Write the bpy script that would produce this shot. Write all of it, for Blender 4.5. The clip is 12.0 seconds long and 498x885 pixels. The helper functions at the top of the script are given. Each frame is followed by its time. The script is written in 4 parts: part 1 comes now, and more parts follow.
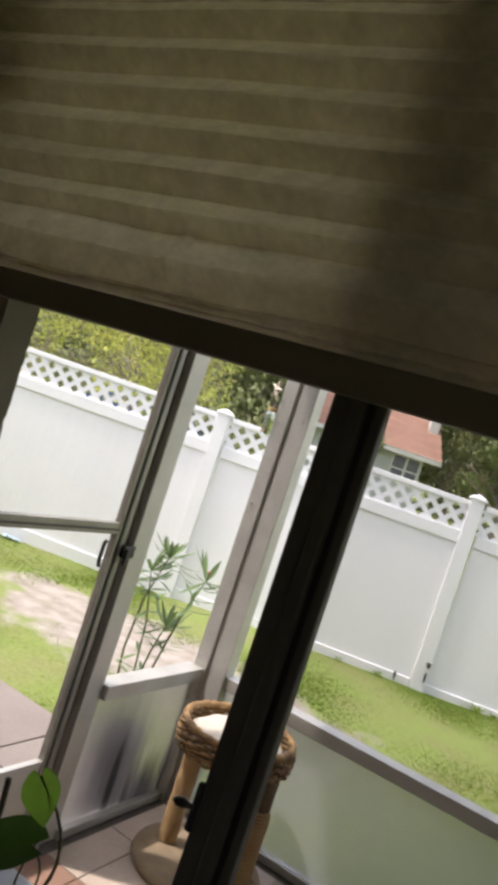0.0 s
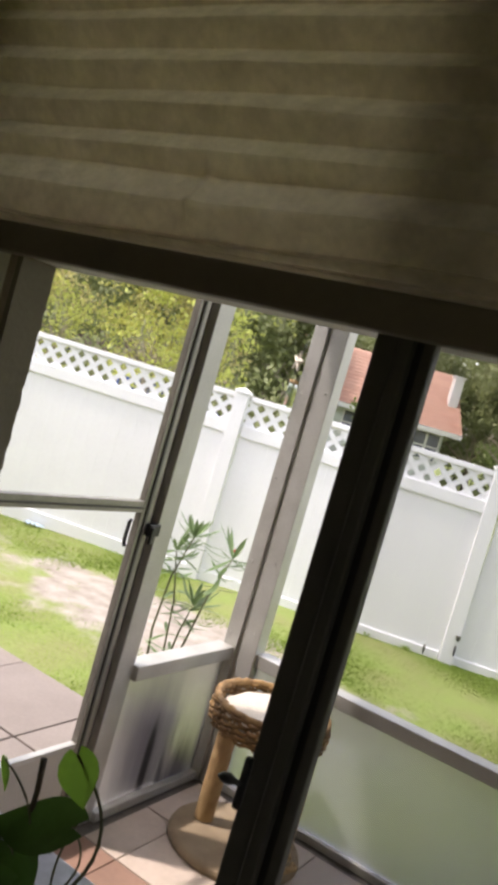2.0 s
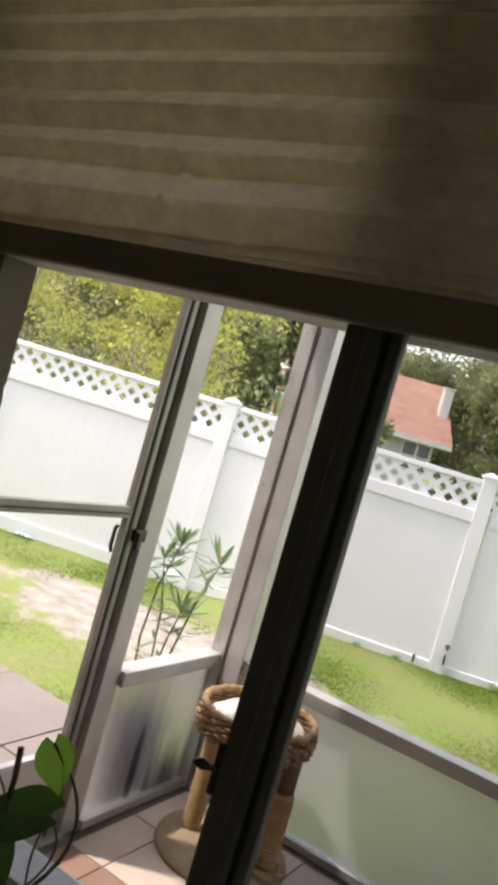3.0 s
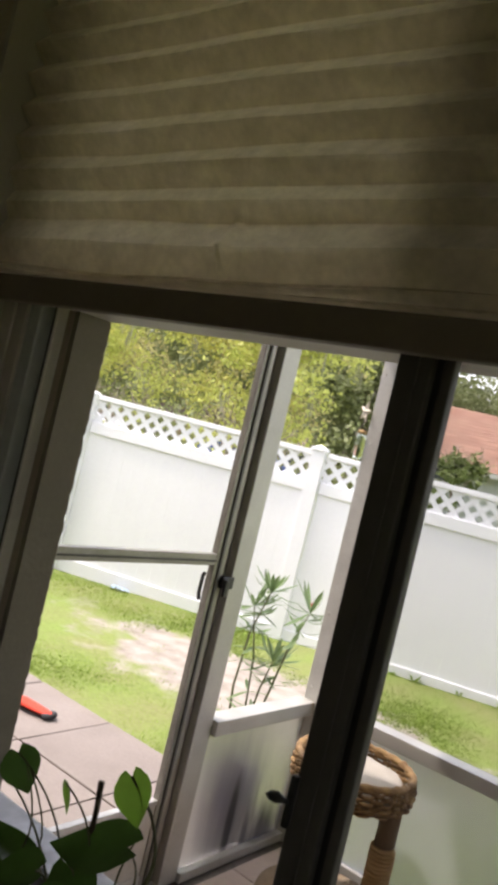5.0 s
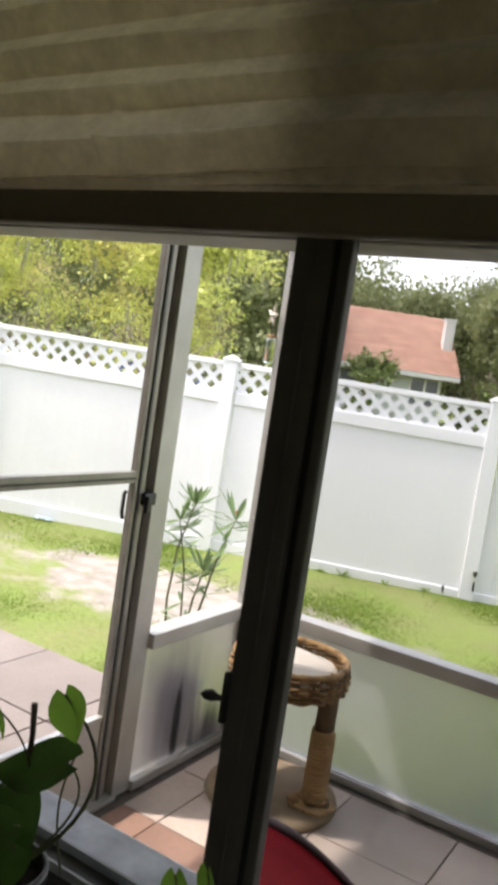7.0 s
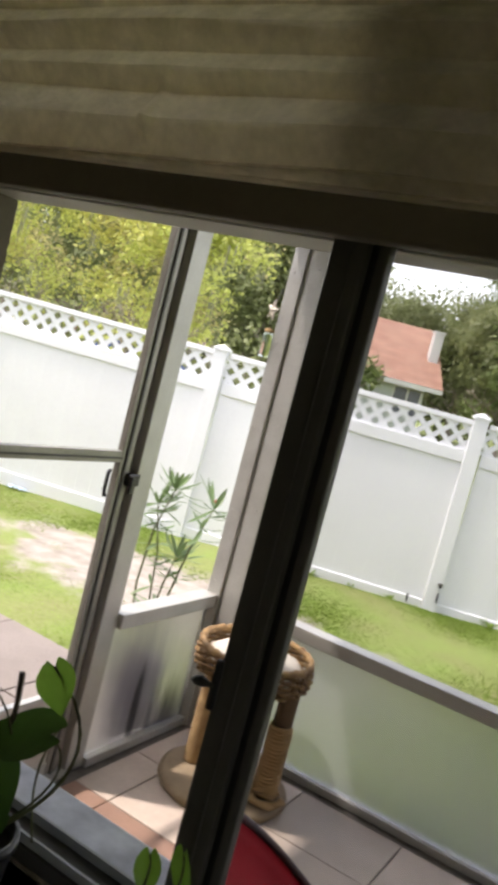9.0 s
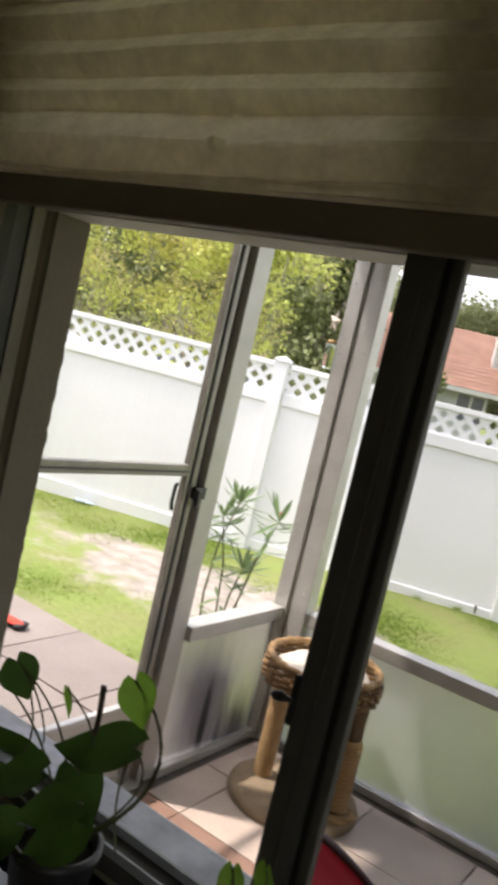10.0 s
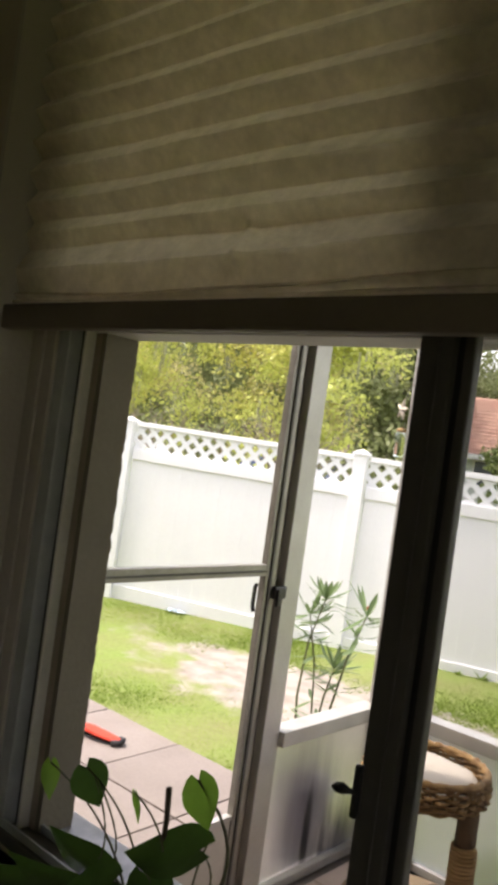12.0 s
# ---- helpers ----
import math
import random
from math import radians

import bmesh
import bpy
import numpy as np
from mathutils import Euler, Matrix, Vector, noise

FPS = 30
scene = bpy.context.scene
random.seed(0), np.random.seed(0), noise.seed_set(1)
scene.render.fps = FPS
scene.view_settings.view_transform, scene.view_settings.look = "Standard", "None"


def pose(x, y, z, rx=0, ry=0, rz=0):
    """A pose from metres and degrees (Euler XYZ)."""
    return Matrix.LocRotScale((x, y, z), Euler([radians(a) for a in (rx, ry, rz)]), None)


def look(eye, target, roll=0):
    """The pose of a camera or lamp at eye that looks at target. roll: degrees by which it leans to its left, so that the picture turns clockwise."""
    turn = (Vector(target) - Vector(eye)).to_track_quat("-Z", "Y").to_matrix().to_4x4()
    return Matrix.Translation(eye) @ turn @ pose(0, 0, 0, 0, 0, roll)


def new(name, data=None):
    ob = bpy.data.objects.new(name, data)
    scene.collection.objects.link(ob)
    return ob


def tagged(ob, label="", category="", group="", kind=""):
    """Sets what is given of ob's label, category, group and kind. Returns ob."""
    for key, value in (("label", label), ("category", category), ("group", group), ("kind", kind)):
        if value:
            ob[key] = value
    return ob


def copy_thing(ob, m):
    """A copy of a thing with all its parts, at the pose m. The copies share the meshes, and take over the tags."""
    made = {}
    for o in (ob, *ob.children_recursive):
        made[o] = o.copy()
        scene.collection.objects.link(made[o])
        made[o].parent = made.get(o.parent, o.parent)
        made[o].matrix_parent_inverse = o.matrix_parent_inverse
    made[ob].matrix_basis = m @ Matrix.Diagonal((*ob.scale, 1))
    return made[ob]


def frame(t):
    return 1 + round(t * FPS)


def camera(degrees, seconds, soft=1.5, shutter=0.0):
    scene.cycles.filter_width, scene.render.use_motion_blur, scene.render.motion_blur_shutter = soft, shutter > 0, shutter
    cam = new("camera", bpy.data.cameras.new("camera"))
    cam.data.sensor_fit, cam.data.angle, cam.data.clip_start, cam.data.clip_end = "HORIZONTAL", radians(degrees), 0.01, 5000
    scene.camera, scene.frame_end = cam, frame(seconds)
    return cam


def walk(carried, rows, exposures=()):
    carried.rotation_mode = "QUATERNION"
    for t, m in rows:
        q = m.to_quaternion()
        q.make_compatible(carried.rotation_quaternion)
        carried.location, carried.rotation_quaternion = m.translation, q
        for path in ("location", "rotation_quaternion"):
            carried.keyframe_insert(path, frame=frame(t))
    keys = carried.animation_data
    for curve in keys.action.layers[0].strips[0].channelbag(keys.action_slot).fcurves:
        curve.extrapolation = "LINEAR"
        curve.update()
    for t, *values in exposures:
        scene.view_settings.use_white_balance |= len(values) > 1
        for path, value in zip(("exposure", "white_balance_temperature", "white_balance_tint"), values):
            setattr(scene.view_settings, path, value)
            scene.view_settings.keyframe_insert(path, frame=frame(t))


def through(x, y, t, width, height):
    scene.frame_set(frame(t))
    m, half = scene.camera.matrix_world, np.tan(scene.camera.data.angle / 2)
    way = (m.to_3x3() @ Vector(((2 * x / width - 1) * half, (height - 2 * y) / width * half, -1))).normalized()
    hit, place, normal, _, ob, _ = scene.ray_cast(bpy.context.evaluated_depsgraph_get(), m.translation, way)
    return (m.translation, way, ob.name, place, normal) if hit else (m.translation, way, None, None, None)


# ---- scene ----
cam = camera(34.28, 12.0, soft=4.4, shutter=0.3)
walk(cam, [
    (0, look((0.0035, -0.0398, 1.6889), (-1.5329, 2.5357, 1.6080), 18.254)),
    (0.5, look((-0.0033, -0.0314, 1.6977), (-1.3524, 2.6461, 1.5935), 15.986)),
    (1, look((-0.0048, -0.0357, 1.7002), (-1.3270, 2.6567, 1.6479), 15.556)),
    (1.5, look((-0.0194, -0.0233, 1.6799), (-1.5011, 2.5850, 1.6446), 15.314)),
    (2, look((-0.0368, 0.0077, 1.6513), (-1.6085, 2.5577, 1.4856), 16.130)),
    (2.5, look((-0.0333, 0.0263, 1.6339), (-1.5667, 2.5920, 1.3769), 15.791)),
    (2.7, look((-0.0195, 0.0070, 1.6344), (-1.5632, 2.5767, 1.5166), 16.194)),
    (4.3, look((0.0140, 0.0047, 1.6343), (-1.7273, 2.4455, 1.5328), 12.642)),
    (4.5, look((0.0253, 0.0142, 1.6364), (-1.7878, 2.4028, 1.5527), 12.769)),
    (5, look((0.0384, 0.0065, 1.6272), (-1.8281, 2.3551, 1.6087), 13.496)),
    (5.5, look((0.0334, 0.0136, 1.6152), (-1.7422, 2.4310, 1.5586), 12.822)),
    (6, look((0.0279, 0.0083, 1.6199), (-1.6069, 2.5231, 1.5628), 12.728)),
    (6.5, look((0.0287, 0.0079, 1.6149), (-1.6255, 2.5080, 1.5014), 11.634)),
    (7, look((0.0341, 0.0353, 1.6129), (-1.5274, 2.5826, 1.3429), 8.481)),
    (7.2, look((0.0267, 0.0328, 1.6153), (-1.4822, 2.6029, 1.2716), 8.623)),
    (8.8, look((0.0153, 0.0197, 1.6134), (-1.5463, 2.5620, 1.3000), 12.251)),
    (9, look((0.0034, 0.0083, 1.6064), (-1.4797, 2.6006, 1.3232), 14.548)),
    (9.5, look((-0.0038, -0.0259, 1.6217), (-1.4141, 2.6108, 1.3786), 18.274)),
    (10, look((-0.0071, -0.0061, 1.6085), (-1.6831, 2.4642, 1.3108), 13.261)),
    (10.5, look((0.0277, 0.0191, 1.6177), (-1.8750, 2.3343, 1.4782), 9.686)),
    (11, look((0.0260, 0.0382, 1.6059), (-2.1285, 2.1258, 1.6110), 6.033)),
    (11.5, look((0.0425, 0.0263, 1.6103), (-2.0150, 2.2090, 1.5603), 8.115)),
    (12, look((0.0572, 0.0048, 1.6114), (-1.9334, 2.2493, 1.6201), 7.924)),
], exposures=[(0.0, 0.95, 6700, 19), (2.5, 1.12, 6740, 20), (5.5, 1.17, 6760, 20), (7.0, 1.22, 6580, 18), (9.0, 1.18, 6680, 18), (10.0, 1.18, 6740, 19), (12.0, 1.23, 6960, 20)])

# ---- light ----
SUN_TO = Vector((-0.405, -0.272, 1.0)).normalized()
world = bpy.data.worlds.new("sky")
scene.world = world
world.use_nodes = True
wn = world.node_tree.nodes
sky = wn.new("ShaderNodeTexSky")
sky.sky_type = "NISHITA"
sky.sun_disc = False
sky.sun_elevation = math.asin(SUN_TO.z)
sky.sun_rotation = math.atan2(SUN_TO.x, SUN_TO.y)
sky.dust_density = 2.0
sky.air_density = 1.2
wn["Background"].inputs["Strength"].default_value = 0.235
haze = wn.new("ShaderNodeHueSaturation")      # thin high haze pales the blue
haze.inputs["Saturation"].default_value = 0.35
world.node_tree.links.new(sky.outputs["Color"], haze.inputs["Color"])
world.node_tree.links.new(haze.outputs["Color"], wn["Background"].inputs["Color"])
sun_data = bpy.data.lights.new("sun", "SUN")
sun_data.energy, sun_data.angle, sun_data.color = 2.0, radians(2.0), (1.0, 0.95, 0.87)
sun = new("sun", sun_data)
sun.matrix_world = look(SUN_TO * 30, (0, 0, 0))


# ---- materials ----
def mat(name, color, rough=0.6, scale=8.0, vary=0.15, bump=0.1, metal=0.0, fine=90.0, second=None, amount=0.5, island=0.0, obj=0.0):
    """Two scales of noise in colour and relief; second: the stain colour."""
    m = bpy.data.materials.new(name)
    m.use_nodes = True
    n, l = m.node_tree.nodes, m.node_tree.links
    b = n["Principled BSDF"]
    b.inputs["Roughness"].default_value, b.inputs["Metallic"].default_value = rough, metal
    co = n.new("ShaderNodeTexCoord")
    big, small = n.new("ShaderNodeTexNoise"), n.new("ShaderNodeTexNoise")
    big.inputs["Scale"].default_value, small.inputs["Scale"].default_value = scale, fine
    big.inputs["Detail"].default_value, small.inputs["Detail"].default_value = 5, 3
    geo = n.new("ShaderNodeNewGeometry")
    for t in (big, small):
        l.new(geo.outputs["Position"], t.inputs["Vector"])
    ramp = n.new("ShaderNodeValToRGB")
    c = Vector(color)
    d = Vector(second) if second else c * (1 - 2 * vary)
    ramp.color_ramp.elements[0].position, ramp.color_ramp.elements[1].position = 0.5 - amount * 0.4, 0.75
    ramp.color_ramp.elements[0].color = (*d, 1)
    ramp.color_ramp.elements[1].color = (*c, 1)
    l.new(big.outputs["Fac"], ramp.inputs["Fac"])
    mul = n.new("ShaderNodeHueSaturation")
    l.new(ramp.outputs["Color"], mul.inputs["Color"])
    val = n.new("ShaderNodeMapRange")
    val.inputs["To Min"].default_value, val.inputs["To Max"].default_value = 1 - vary, 1 + vary
    l.new(small.outputs["Fac"], val.inputs["Value"])
    last = val.outputs["Result"]
    if island or obj:
        info = n.new("ShaderNodeObjectInfo")
        r = n.new("ShaderNodeMapRange")
        k = island or obj
        r.inputs["To Min"].default_value, r.inputs["To Max"].default_value = 1 - k, 1 + k
        l.new(geo.outputs["Random Per Island"] if island else info.outputs["Random"], r.inputs["Value"])
        mm = n.new("ShaderNodeMath")
        mm.operation = "MULTIPLY"
        l.new(last, mm.inputs[0]), l.new(r.outputs["Result"], mm.inputs[1])
        last = mm.outputs["Value"]
    l.new(last, mul.inputs["Value"])
    l.new(mul.outputs["Color"], b.inputs["Base Color"])
    if bump:
        bp = n.new("ShaderNodeBump")
        bp.inputs["Strength"].default_value, bp.inputs["Distance"].default_value = bump, 0.01
        l.new(small.outputs["Fac"], bp.inputs["Height"])
        l.new(bp.outputs["Normal"], b.inputs["Normal"])
    return m


def leafy(name, color, second, through=0.35, rough=0.45, scale=0.6, island=0.35):
    """Leaves: a glossy face that also lets light through."""
    m = mat(name, color, rough, scale, 0.12, 0.05, second=second, amount=0.8, island=island)
    n, l = m.node_tree.nodes, m.node_tree.links
    b, out = n["Principled BSDF"], n["Material Output"]
    tr, mix = n.new("ShaderNodeBsdfTranslucent"), n.new("ShaderNodeMixShader")
    l.new(b.inputs["Base Color"].links[0].from_socket, tr.inputs["Color"])
    mix.inputs["Fac"].default_value = through
    l.new(b.outputs[0], mix.inputs[1]), l.new(tr.outputs[0], mix.inputs[2]), l.new(mix.outputs[0], out.inputs["Surface"])
    return m


def see_through(name, color, share):
    """A fine screen: its threads take a share of the light evenly."""
    m = mat(name, color, 0.6, 20, 0.0, 0)
    n, l = m.node_tree.nodes, m.node_tree.links
    tr, mix = n.new("ShaderNodeBsdfTransparent"), n.new("ShaderNodeMixShader")
    tr.inputs["Color"].default_value = (1 - share, 1 - share, 1 - share, 1)
    mix.inputs["Fac"].default_value = 0.02
    l.new(tr.outputs[0], mix.inputs[1]), l.new(n["Principled BSDF"].outputs[0], mix.inputs[2])
    l.new(mix.outputs[0], n["Material Output"].inputs["Surface"])
    return m


VINYL = mat("white_vinyl", (0.80, 0.81, 0.82), 0.42, 1.5, 0.03, 0.02, fine=30)
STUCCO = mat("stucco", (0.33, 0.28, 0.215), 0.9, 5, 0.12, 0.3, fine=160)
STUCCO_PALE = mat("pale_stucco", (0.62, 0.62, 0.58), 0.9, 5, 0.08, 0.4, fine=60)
PLASTER = mat("plaster", (0.36, 0.31, 0.25), 0.85, 3, 0.06, 0.15, fine=120)
REVEAL = mat("painted_reveal", (0.37, 0.335, 0.295), 0.6, 4, 0.05, 0.1, fine=90)
BRONZE = mat("dark_bronze", (0.075, 0.070, 0.062), 0.55, 12, 0.12, 0.05, 0.0)
GASKET = mat("dark_gasket", (0.085, 0.082, 0.072), 0.6, 20, 0.1, 0.05)
TRACK = mat("grey_track", (0.40, 0.42, 0.41), 0.45, 14, 0.1, 0.03, 0.15)
ALU = mat("weathered_aluminium", (0.53, 0.53, 0.495), 0.42, 7, 0.08, 0.05, 0.35, second=(0.44, 0.435, 0.40))
ALU_DARK = mat("dull_aluminium", (0.34, 0.325, 0.29), 0.4, 9, 0.15, 0.06, 0.45)
TILE = mat("floor_tile", (0.60, 0.50, 0.42), 0.5, 4, 0.10, 0.06, fine=40, second=(0.48, 0.40, 0.33), obj=0.10)
TILE_BROWN = mat("brown_tile", (0.36, 0.22, 0.16), 0.55, 5, 0.1, 0.06, fine=40, obj=0.08)
# Wall stucco colour cut to 0.58: the edge's dimness is painted in.
JAMB_DIMMED = mat("dimmed_jamb_stucco", (0.19, 0.168, 0.125), 0.8, 6, 0.10, 0.12, fine=110, second=(0.155, 0.137, 0.10))
PALE_PAINT = mat("pale_head_paint", (0.62, 0.60, 0.54), 0.6, 5, 0.08, 0.1, second=(0.48, 0.46, 0.41))
GROUT = mat("grout", (0.20, 0.18, 0.16), 0.9, 20, 0.2, 0.3)
SLAB = mat("patio_slab", (0.235, 0.203, 0.178), 0.8, 3, 0.10, 0.25, second=(0.195, 0.165, 0.143), fine=60, obj=0.07)
DARK_PLASTIC = mat("black_plastic", (0.02, 0.02, 0.022), 0.4, 20, 0.1, 0.05)


# ---- building helpers ----
def mesh_ob(name, bm, material, parent=None, label=""):
    me = bpy.data.meshes.new(name)
    bm.to_mesh(me)
    bm.free()
    for q in material if isinstance(material, (list, tuple)) else (material,):
        me.materials.append(q)
    ob = new(name, me)
    if parent:
        ob.parent = parent
    if label:
        ob["label"] = label
    return ob


def part(name, bm, material, parent, label=""):
    return mesh_ob(name, bm, material, parent, label)


def thing(name, label, category, group="", kind="", at=None):
    e = new(name)
    if at is not None:
        e.matrix_world = at
    return tagged(e, label, category, group, kind)


def add_box(bm, x0, x1, y0, y1, z0, z1, m=None):
    vs = [bm.verts.new((x, y, z)) for x in (x0, x1) for y in (y0, y1) for z in (z0, z1)]
    if m is not None:
        for v in vs:
            v.co = m @ v.co
    for f in ((0, 1, 3, 2), (4, 6, 7, 5), (0, 4, 5, 1), (2, 3, 7, 6), (0, 2, 6, 4), (1, 5, 7, 3)):
        bm.faces.new([vs[i] for i in f])
    return vs


def box(x0, x1, y0, y1, z0, z1, bevel=0.0, m=None):
    bm = bmesh.new()
    add_box(bm, x0, x1, y0, y1, z0, z1, m)
    if bevel:
        bmesh.ops.bevel(bm, geom=bm.edges[:], offset=bevel, segments=2, affect="EDGES", profile=0.6)
    bmesh.ops.recalc_face_normals(bm, faces=bm.faces)
    return bm


def smooth(bm):
    for f in bm.faces:
        f.smooth = True
    return bm


def lathe(profile, n=32, closed=False, m=None):
    """Turn (radius, height) pairs round z."""
    bm = bmesh.new()
    rings = []
    for r, z in profile:
        rings.append([bm.verts.new((r * math.cos(2 * math.pi * k / n), r * math.sin(2 * math.pi * k / n), z)) for k in range(n)])
    pairs = list(zip(rings, rings[1:])) + ([(rings[-1], rings[0])] if closed else [])
    for a, b in pairs:
        for k in range(n):
            bm.faces.new((a[k], a[(k + 1) % n], b[(k + 1) % n], b[k]))
    if not closed:
        bm.faces.new(rings[0][::-1])
        bm.faces.new(rings[-1])
    if m is not None:
        bm.transform(m)
    bmesh.ops.recalc_face_normals(bm, faces=bm.faces)
    return smooth(bm)


def add_tube(bm, pts, radii, n=6):
    """A tube along points, with a radius at each."""
    rings = []
    for i, p in enumerate(pts):
        p = Vector(p)
        d = (Vector(pts[min(i + 1, len(pts) - 1)]) - Vector(pts[max(i - 1, 0)])).normalized()
        a = d.orthogonal().normalized()
        b = d.cross(a)
        rings.append([bm.verts.new(p + radii[i] * (a * math.cos(2 * math.pi * k / n) + b * math.sin(2 * math.pi * k / n))) for k in range(n)])
    for r0, r1 in zip(rings, rings[1:]):
        off = min(range(n), key=lambda o: (r0[0].co - r1[o].co).length)
        for k in range(n):
            f = bm.faces.new((r0[k], r0[(k + 1) % n], r1[(k + 1 + off) % n], r1[(k + off) % n]))
            f.smooth = True
    bm.faces.new(rings[0][::-1])
    bm.faces.new(rings[-1])


def structure(name, bm, material, label="", category=""):
    return tagged(mesh_ob(name, bm, material), label, category, "", "structure")


# ---- ground, road side and yard ----
GZ = -0.165
def lawn_material():
    """Grass soil that wears through to sand in one ragged patch behind the porch."""
    m = mat("lawn", (0.155, 0.225, 0.040), 0.95, 2.4, 0.24, 0.4, fine=28, second=(0.185, 0.185, 0.07), amount=0.75)
    n, l = m.node_tree.nodes, m.node_tree.links
    b = n["Principled BSDF"]
    geo, sub_, mul, length = n.new("ShaderNodeNewGeometry"), n.new("ShaderNodeVectorMath"), n.new("ShaderNodeVectorMath"), n.new("ShaderNodeVectorMath")
    sub_.operation, mul.operation, length.operation = "SUBTRACT", "MULTIPLY", "LENGTH"
    sub_.inputs[1].default_value, mul.inputs[1].default_value = (-3.15, 4.95, 0), (1 / 1.95, 1 / 0.80, 0)
    l.new(geo.outputs["Position"], sub_.inputs[0]), l.new(sub_.outputs[0], mul.inputs[0]), l.new(mul.outputs[0], length.inputs[0])
    tex, fine, sandy = n.new("ShaderNodeTexNoise"), n.new("ShaderNodeTexNoise"), n.new("ShaderNodeValToRGB")
    for t, s, d in ((tex, 3.2, 6), (fine, 6, 7)):
        t.inputs["Scale"].default_value, t.inputs["Detail"].default_value = s, d
        l.new(geo.outputs["Position"], t.inputs["Vector"])
    sandy.color_ramp.elements[0].color, sandy.color_ramp.elements[1].color = (0.215, 0.188, 0.152, 1), (0.335, 0.302, 0.258, 1)
    sandy.color_ramp.elements[0].position, sandy.color_ramp.elements[1].position = 0.32, 0.62
    l.new(fine.outputs["Fac"], sandy.inputs["Fac"])
    add, rng_, mix = n.new("ShaderNodeMath"), n.new("ShaderNodeMapRange"), n.new("ShaderNodeMix")
    add.operation, mix.data_type = "MULTIPLY_ADD", "RGBA"
    add.inputs[1].default_value = 1.5
    l.new(tex.outputs["Fac"], add.inputs[0]), l.new(length.outputs["Value"], add.inputs[2])
    rng_.inputs["From Min"].default_value, rng_.inputs["From Max"].default_value = 1.48, 1.78
    l.new(add.outputs[0], rng_.inputs["Value"]), l.new(rng_.outputs["Result"], mix.inputs["Factor"])
    l.new(sandy.outputs["Color"], mix.inputs["A"]), l.new(b.inputs["Base Color"].links[0].from_socket, mix.inputs["B"])
    l.new(mix.outputs["Result"], b.inputs["Base Color"])
    return m


def bare(x, y):
    """How bare the soil is."""
    d = math.hypot((x + 3.15) / 1.95, (y - 4.95) / 0.80)
    return 1.0 - d + 0.5 * noise.noise(Vector((x * 2.6, y * 2.6, 3.0)))


def ground():
    """Fine near the porch, coarse to the horizon."""
    bm = bmesh.new()
    xs = sorted({round(-11 + 0.12 * i, 3) for i in range(110)} | {-900, -300, -120, -60, -30, -20, 4, 8, 20, 60, 300, 900})
    ys = sorted({round(0.95 + 0.12 * i, 3) for i in range(64)} | {-900, -200, -40, -8, 9, 10, 12, 15, 20, 30, 45, 80, 200, 900})
    def height(x, y):
        near = 1.0 if (-11.5 < x < 2.5 and 1 < y < 8.6) else 0.0
        return GZ + near * (0.018 * noise.noise(Vector((x, y, 0))) - 0.02 * max(0, min(1, bare(x, y))))
    grid = [[bm.verts.new((x, y, height(x, y))) for y in ys] for x in xs]
    for i in range(len(xs) - 1):
        for j in range(len(ys) - 1):
            f = bm.faces.new((grid[i][j], grid[i + 1][j], grid[i + 1][j + 1], grid[i][j + 1]))
            f.smooth = True
    return structure("ground", bm, lawn_material(), "sunlit yard of patchy lawn and bare sand", "ground")


ground()

BLADE = leafy("grass_blade", (0.215, 0.315, 0.045), (0.17, 0.245, 0.045), 0.6, 0.8, 2.2, 0.16)


def grass():
    """Short lawn blades, thinner over the sand."""
    rng = np.random.default_rng(4)
    co, fa = [], []
    n = 0
    for _ in range(330000):
        x, y = rng.uniform(-8.5, 0.6), rng.uniform(3.2, 7.6)
        back = 8.15 + 0.4017 * x - 0.06
        if y > back or (x < -1.9 and y < 3.32 + 0.05 * noise.noise(Vector((x * 3, 0, 0)))):
            continue
        b = bare(x, y)
        thick = 0.92 + 0.4 * noise.noise(Vector((x * 1.3, y * 1.3, 8.0)))
        if rng.random() > min(thick, 1.0 - 2.2 * max(0.0, b + 0.12)):
            continue
        h = rng.uniform(0.012, 0.026)
        a, w = rng.uniform(0, 6.283), rng.uniform(0.004, 0.008)
        dx, dy = math.cos(a), math.sin(a)
        lx, ly = rng.normal(0, 1.1 * h), rng.normal(0, 1.1 * h)
        z = GZ - 0.012
        co += [(x - dx * w, y - dy * w, z), (x + dx * w, y + dy * w, z), (x + lx, y + ly, z + h)]
        fa.append((n, n + 1, n + 2))
        n += 3
    me = bpy.data.meshes.new("grass")
    me.from_pydata(co, [], fa)
    me.materials.append(BLADE)
    tagged(new("grass", me), "short green lawn grass thinning over bare sand", "grass", "", "stuff")


grass()

# ---- patio of square slabs beside the porch ----
def patio():
    base = structure("patio", box(-4.9, -1.76, 0.9, 3.26, GZ - 0.1, -0.122), GROUT, "pale pink paved patio next to the lawn", "patio")
    w = 0.62
    sl = None
    for i in range(5):
        for j in range(4):
            x1, y1 = -1.80 - i * w, 3.27 - j * w
            m = pose(x1 - w / 2, y1 - w / 2, -0.122 + random.uniform(0, 0.003), random.uniform(-0.2, 0.2), random.uniform(-0.2, 0.2), random.uniform(-0.3, 0.3))
            if sl is None:
                sl = part("slab", box(-w / 2 + 0.006, w / 2 - 0.006, -w / 2 + 0.006, w / 2 - 0.006, 0, 0.03, 0.004), SLAB, base)
                sl.matrix_world = m
            else:
                o = new("slab", sl.data)
                o.parent = base
                o.matrix_world = m


patio()

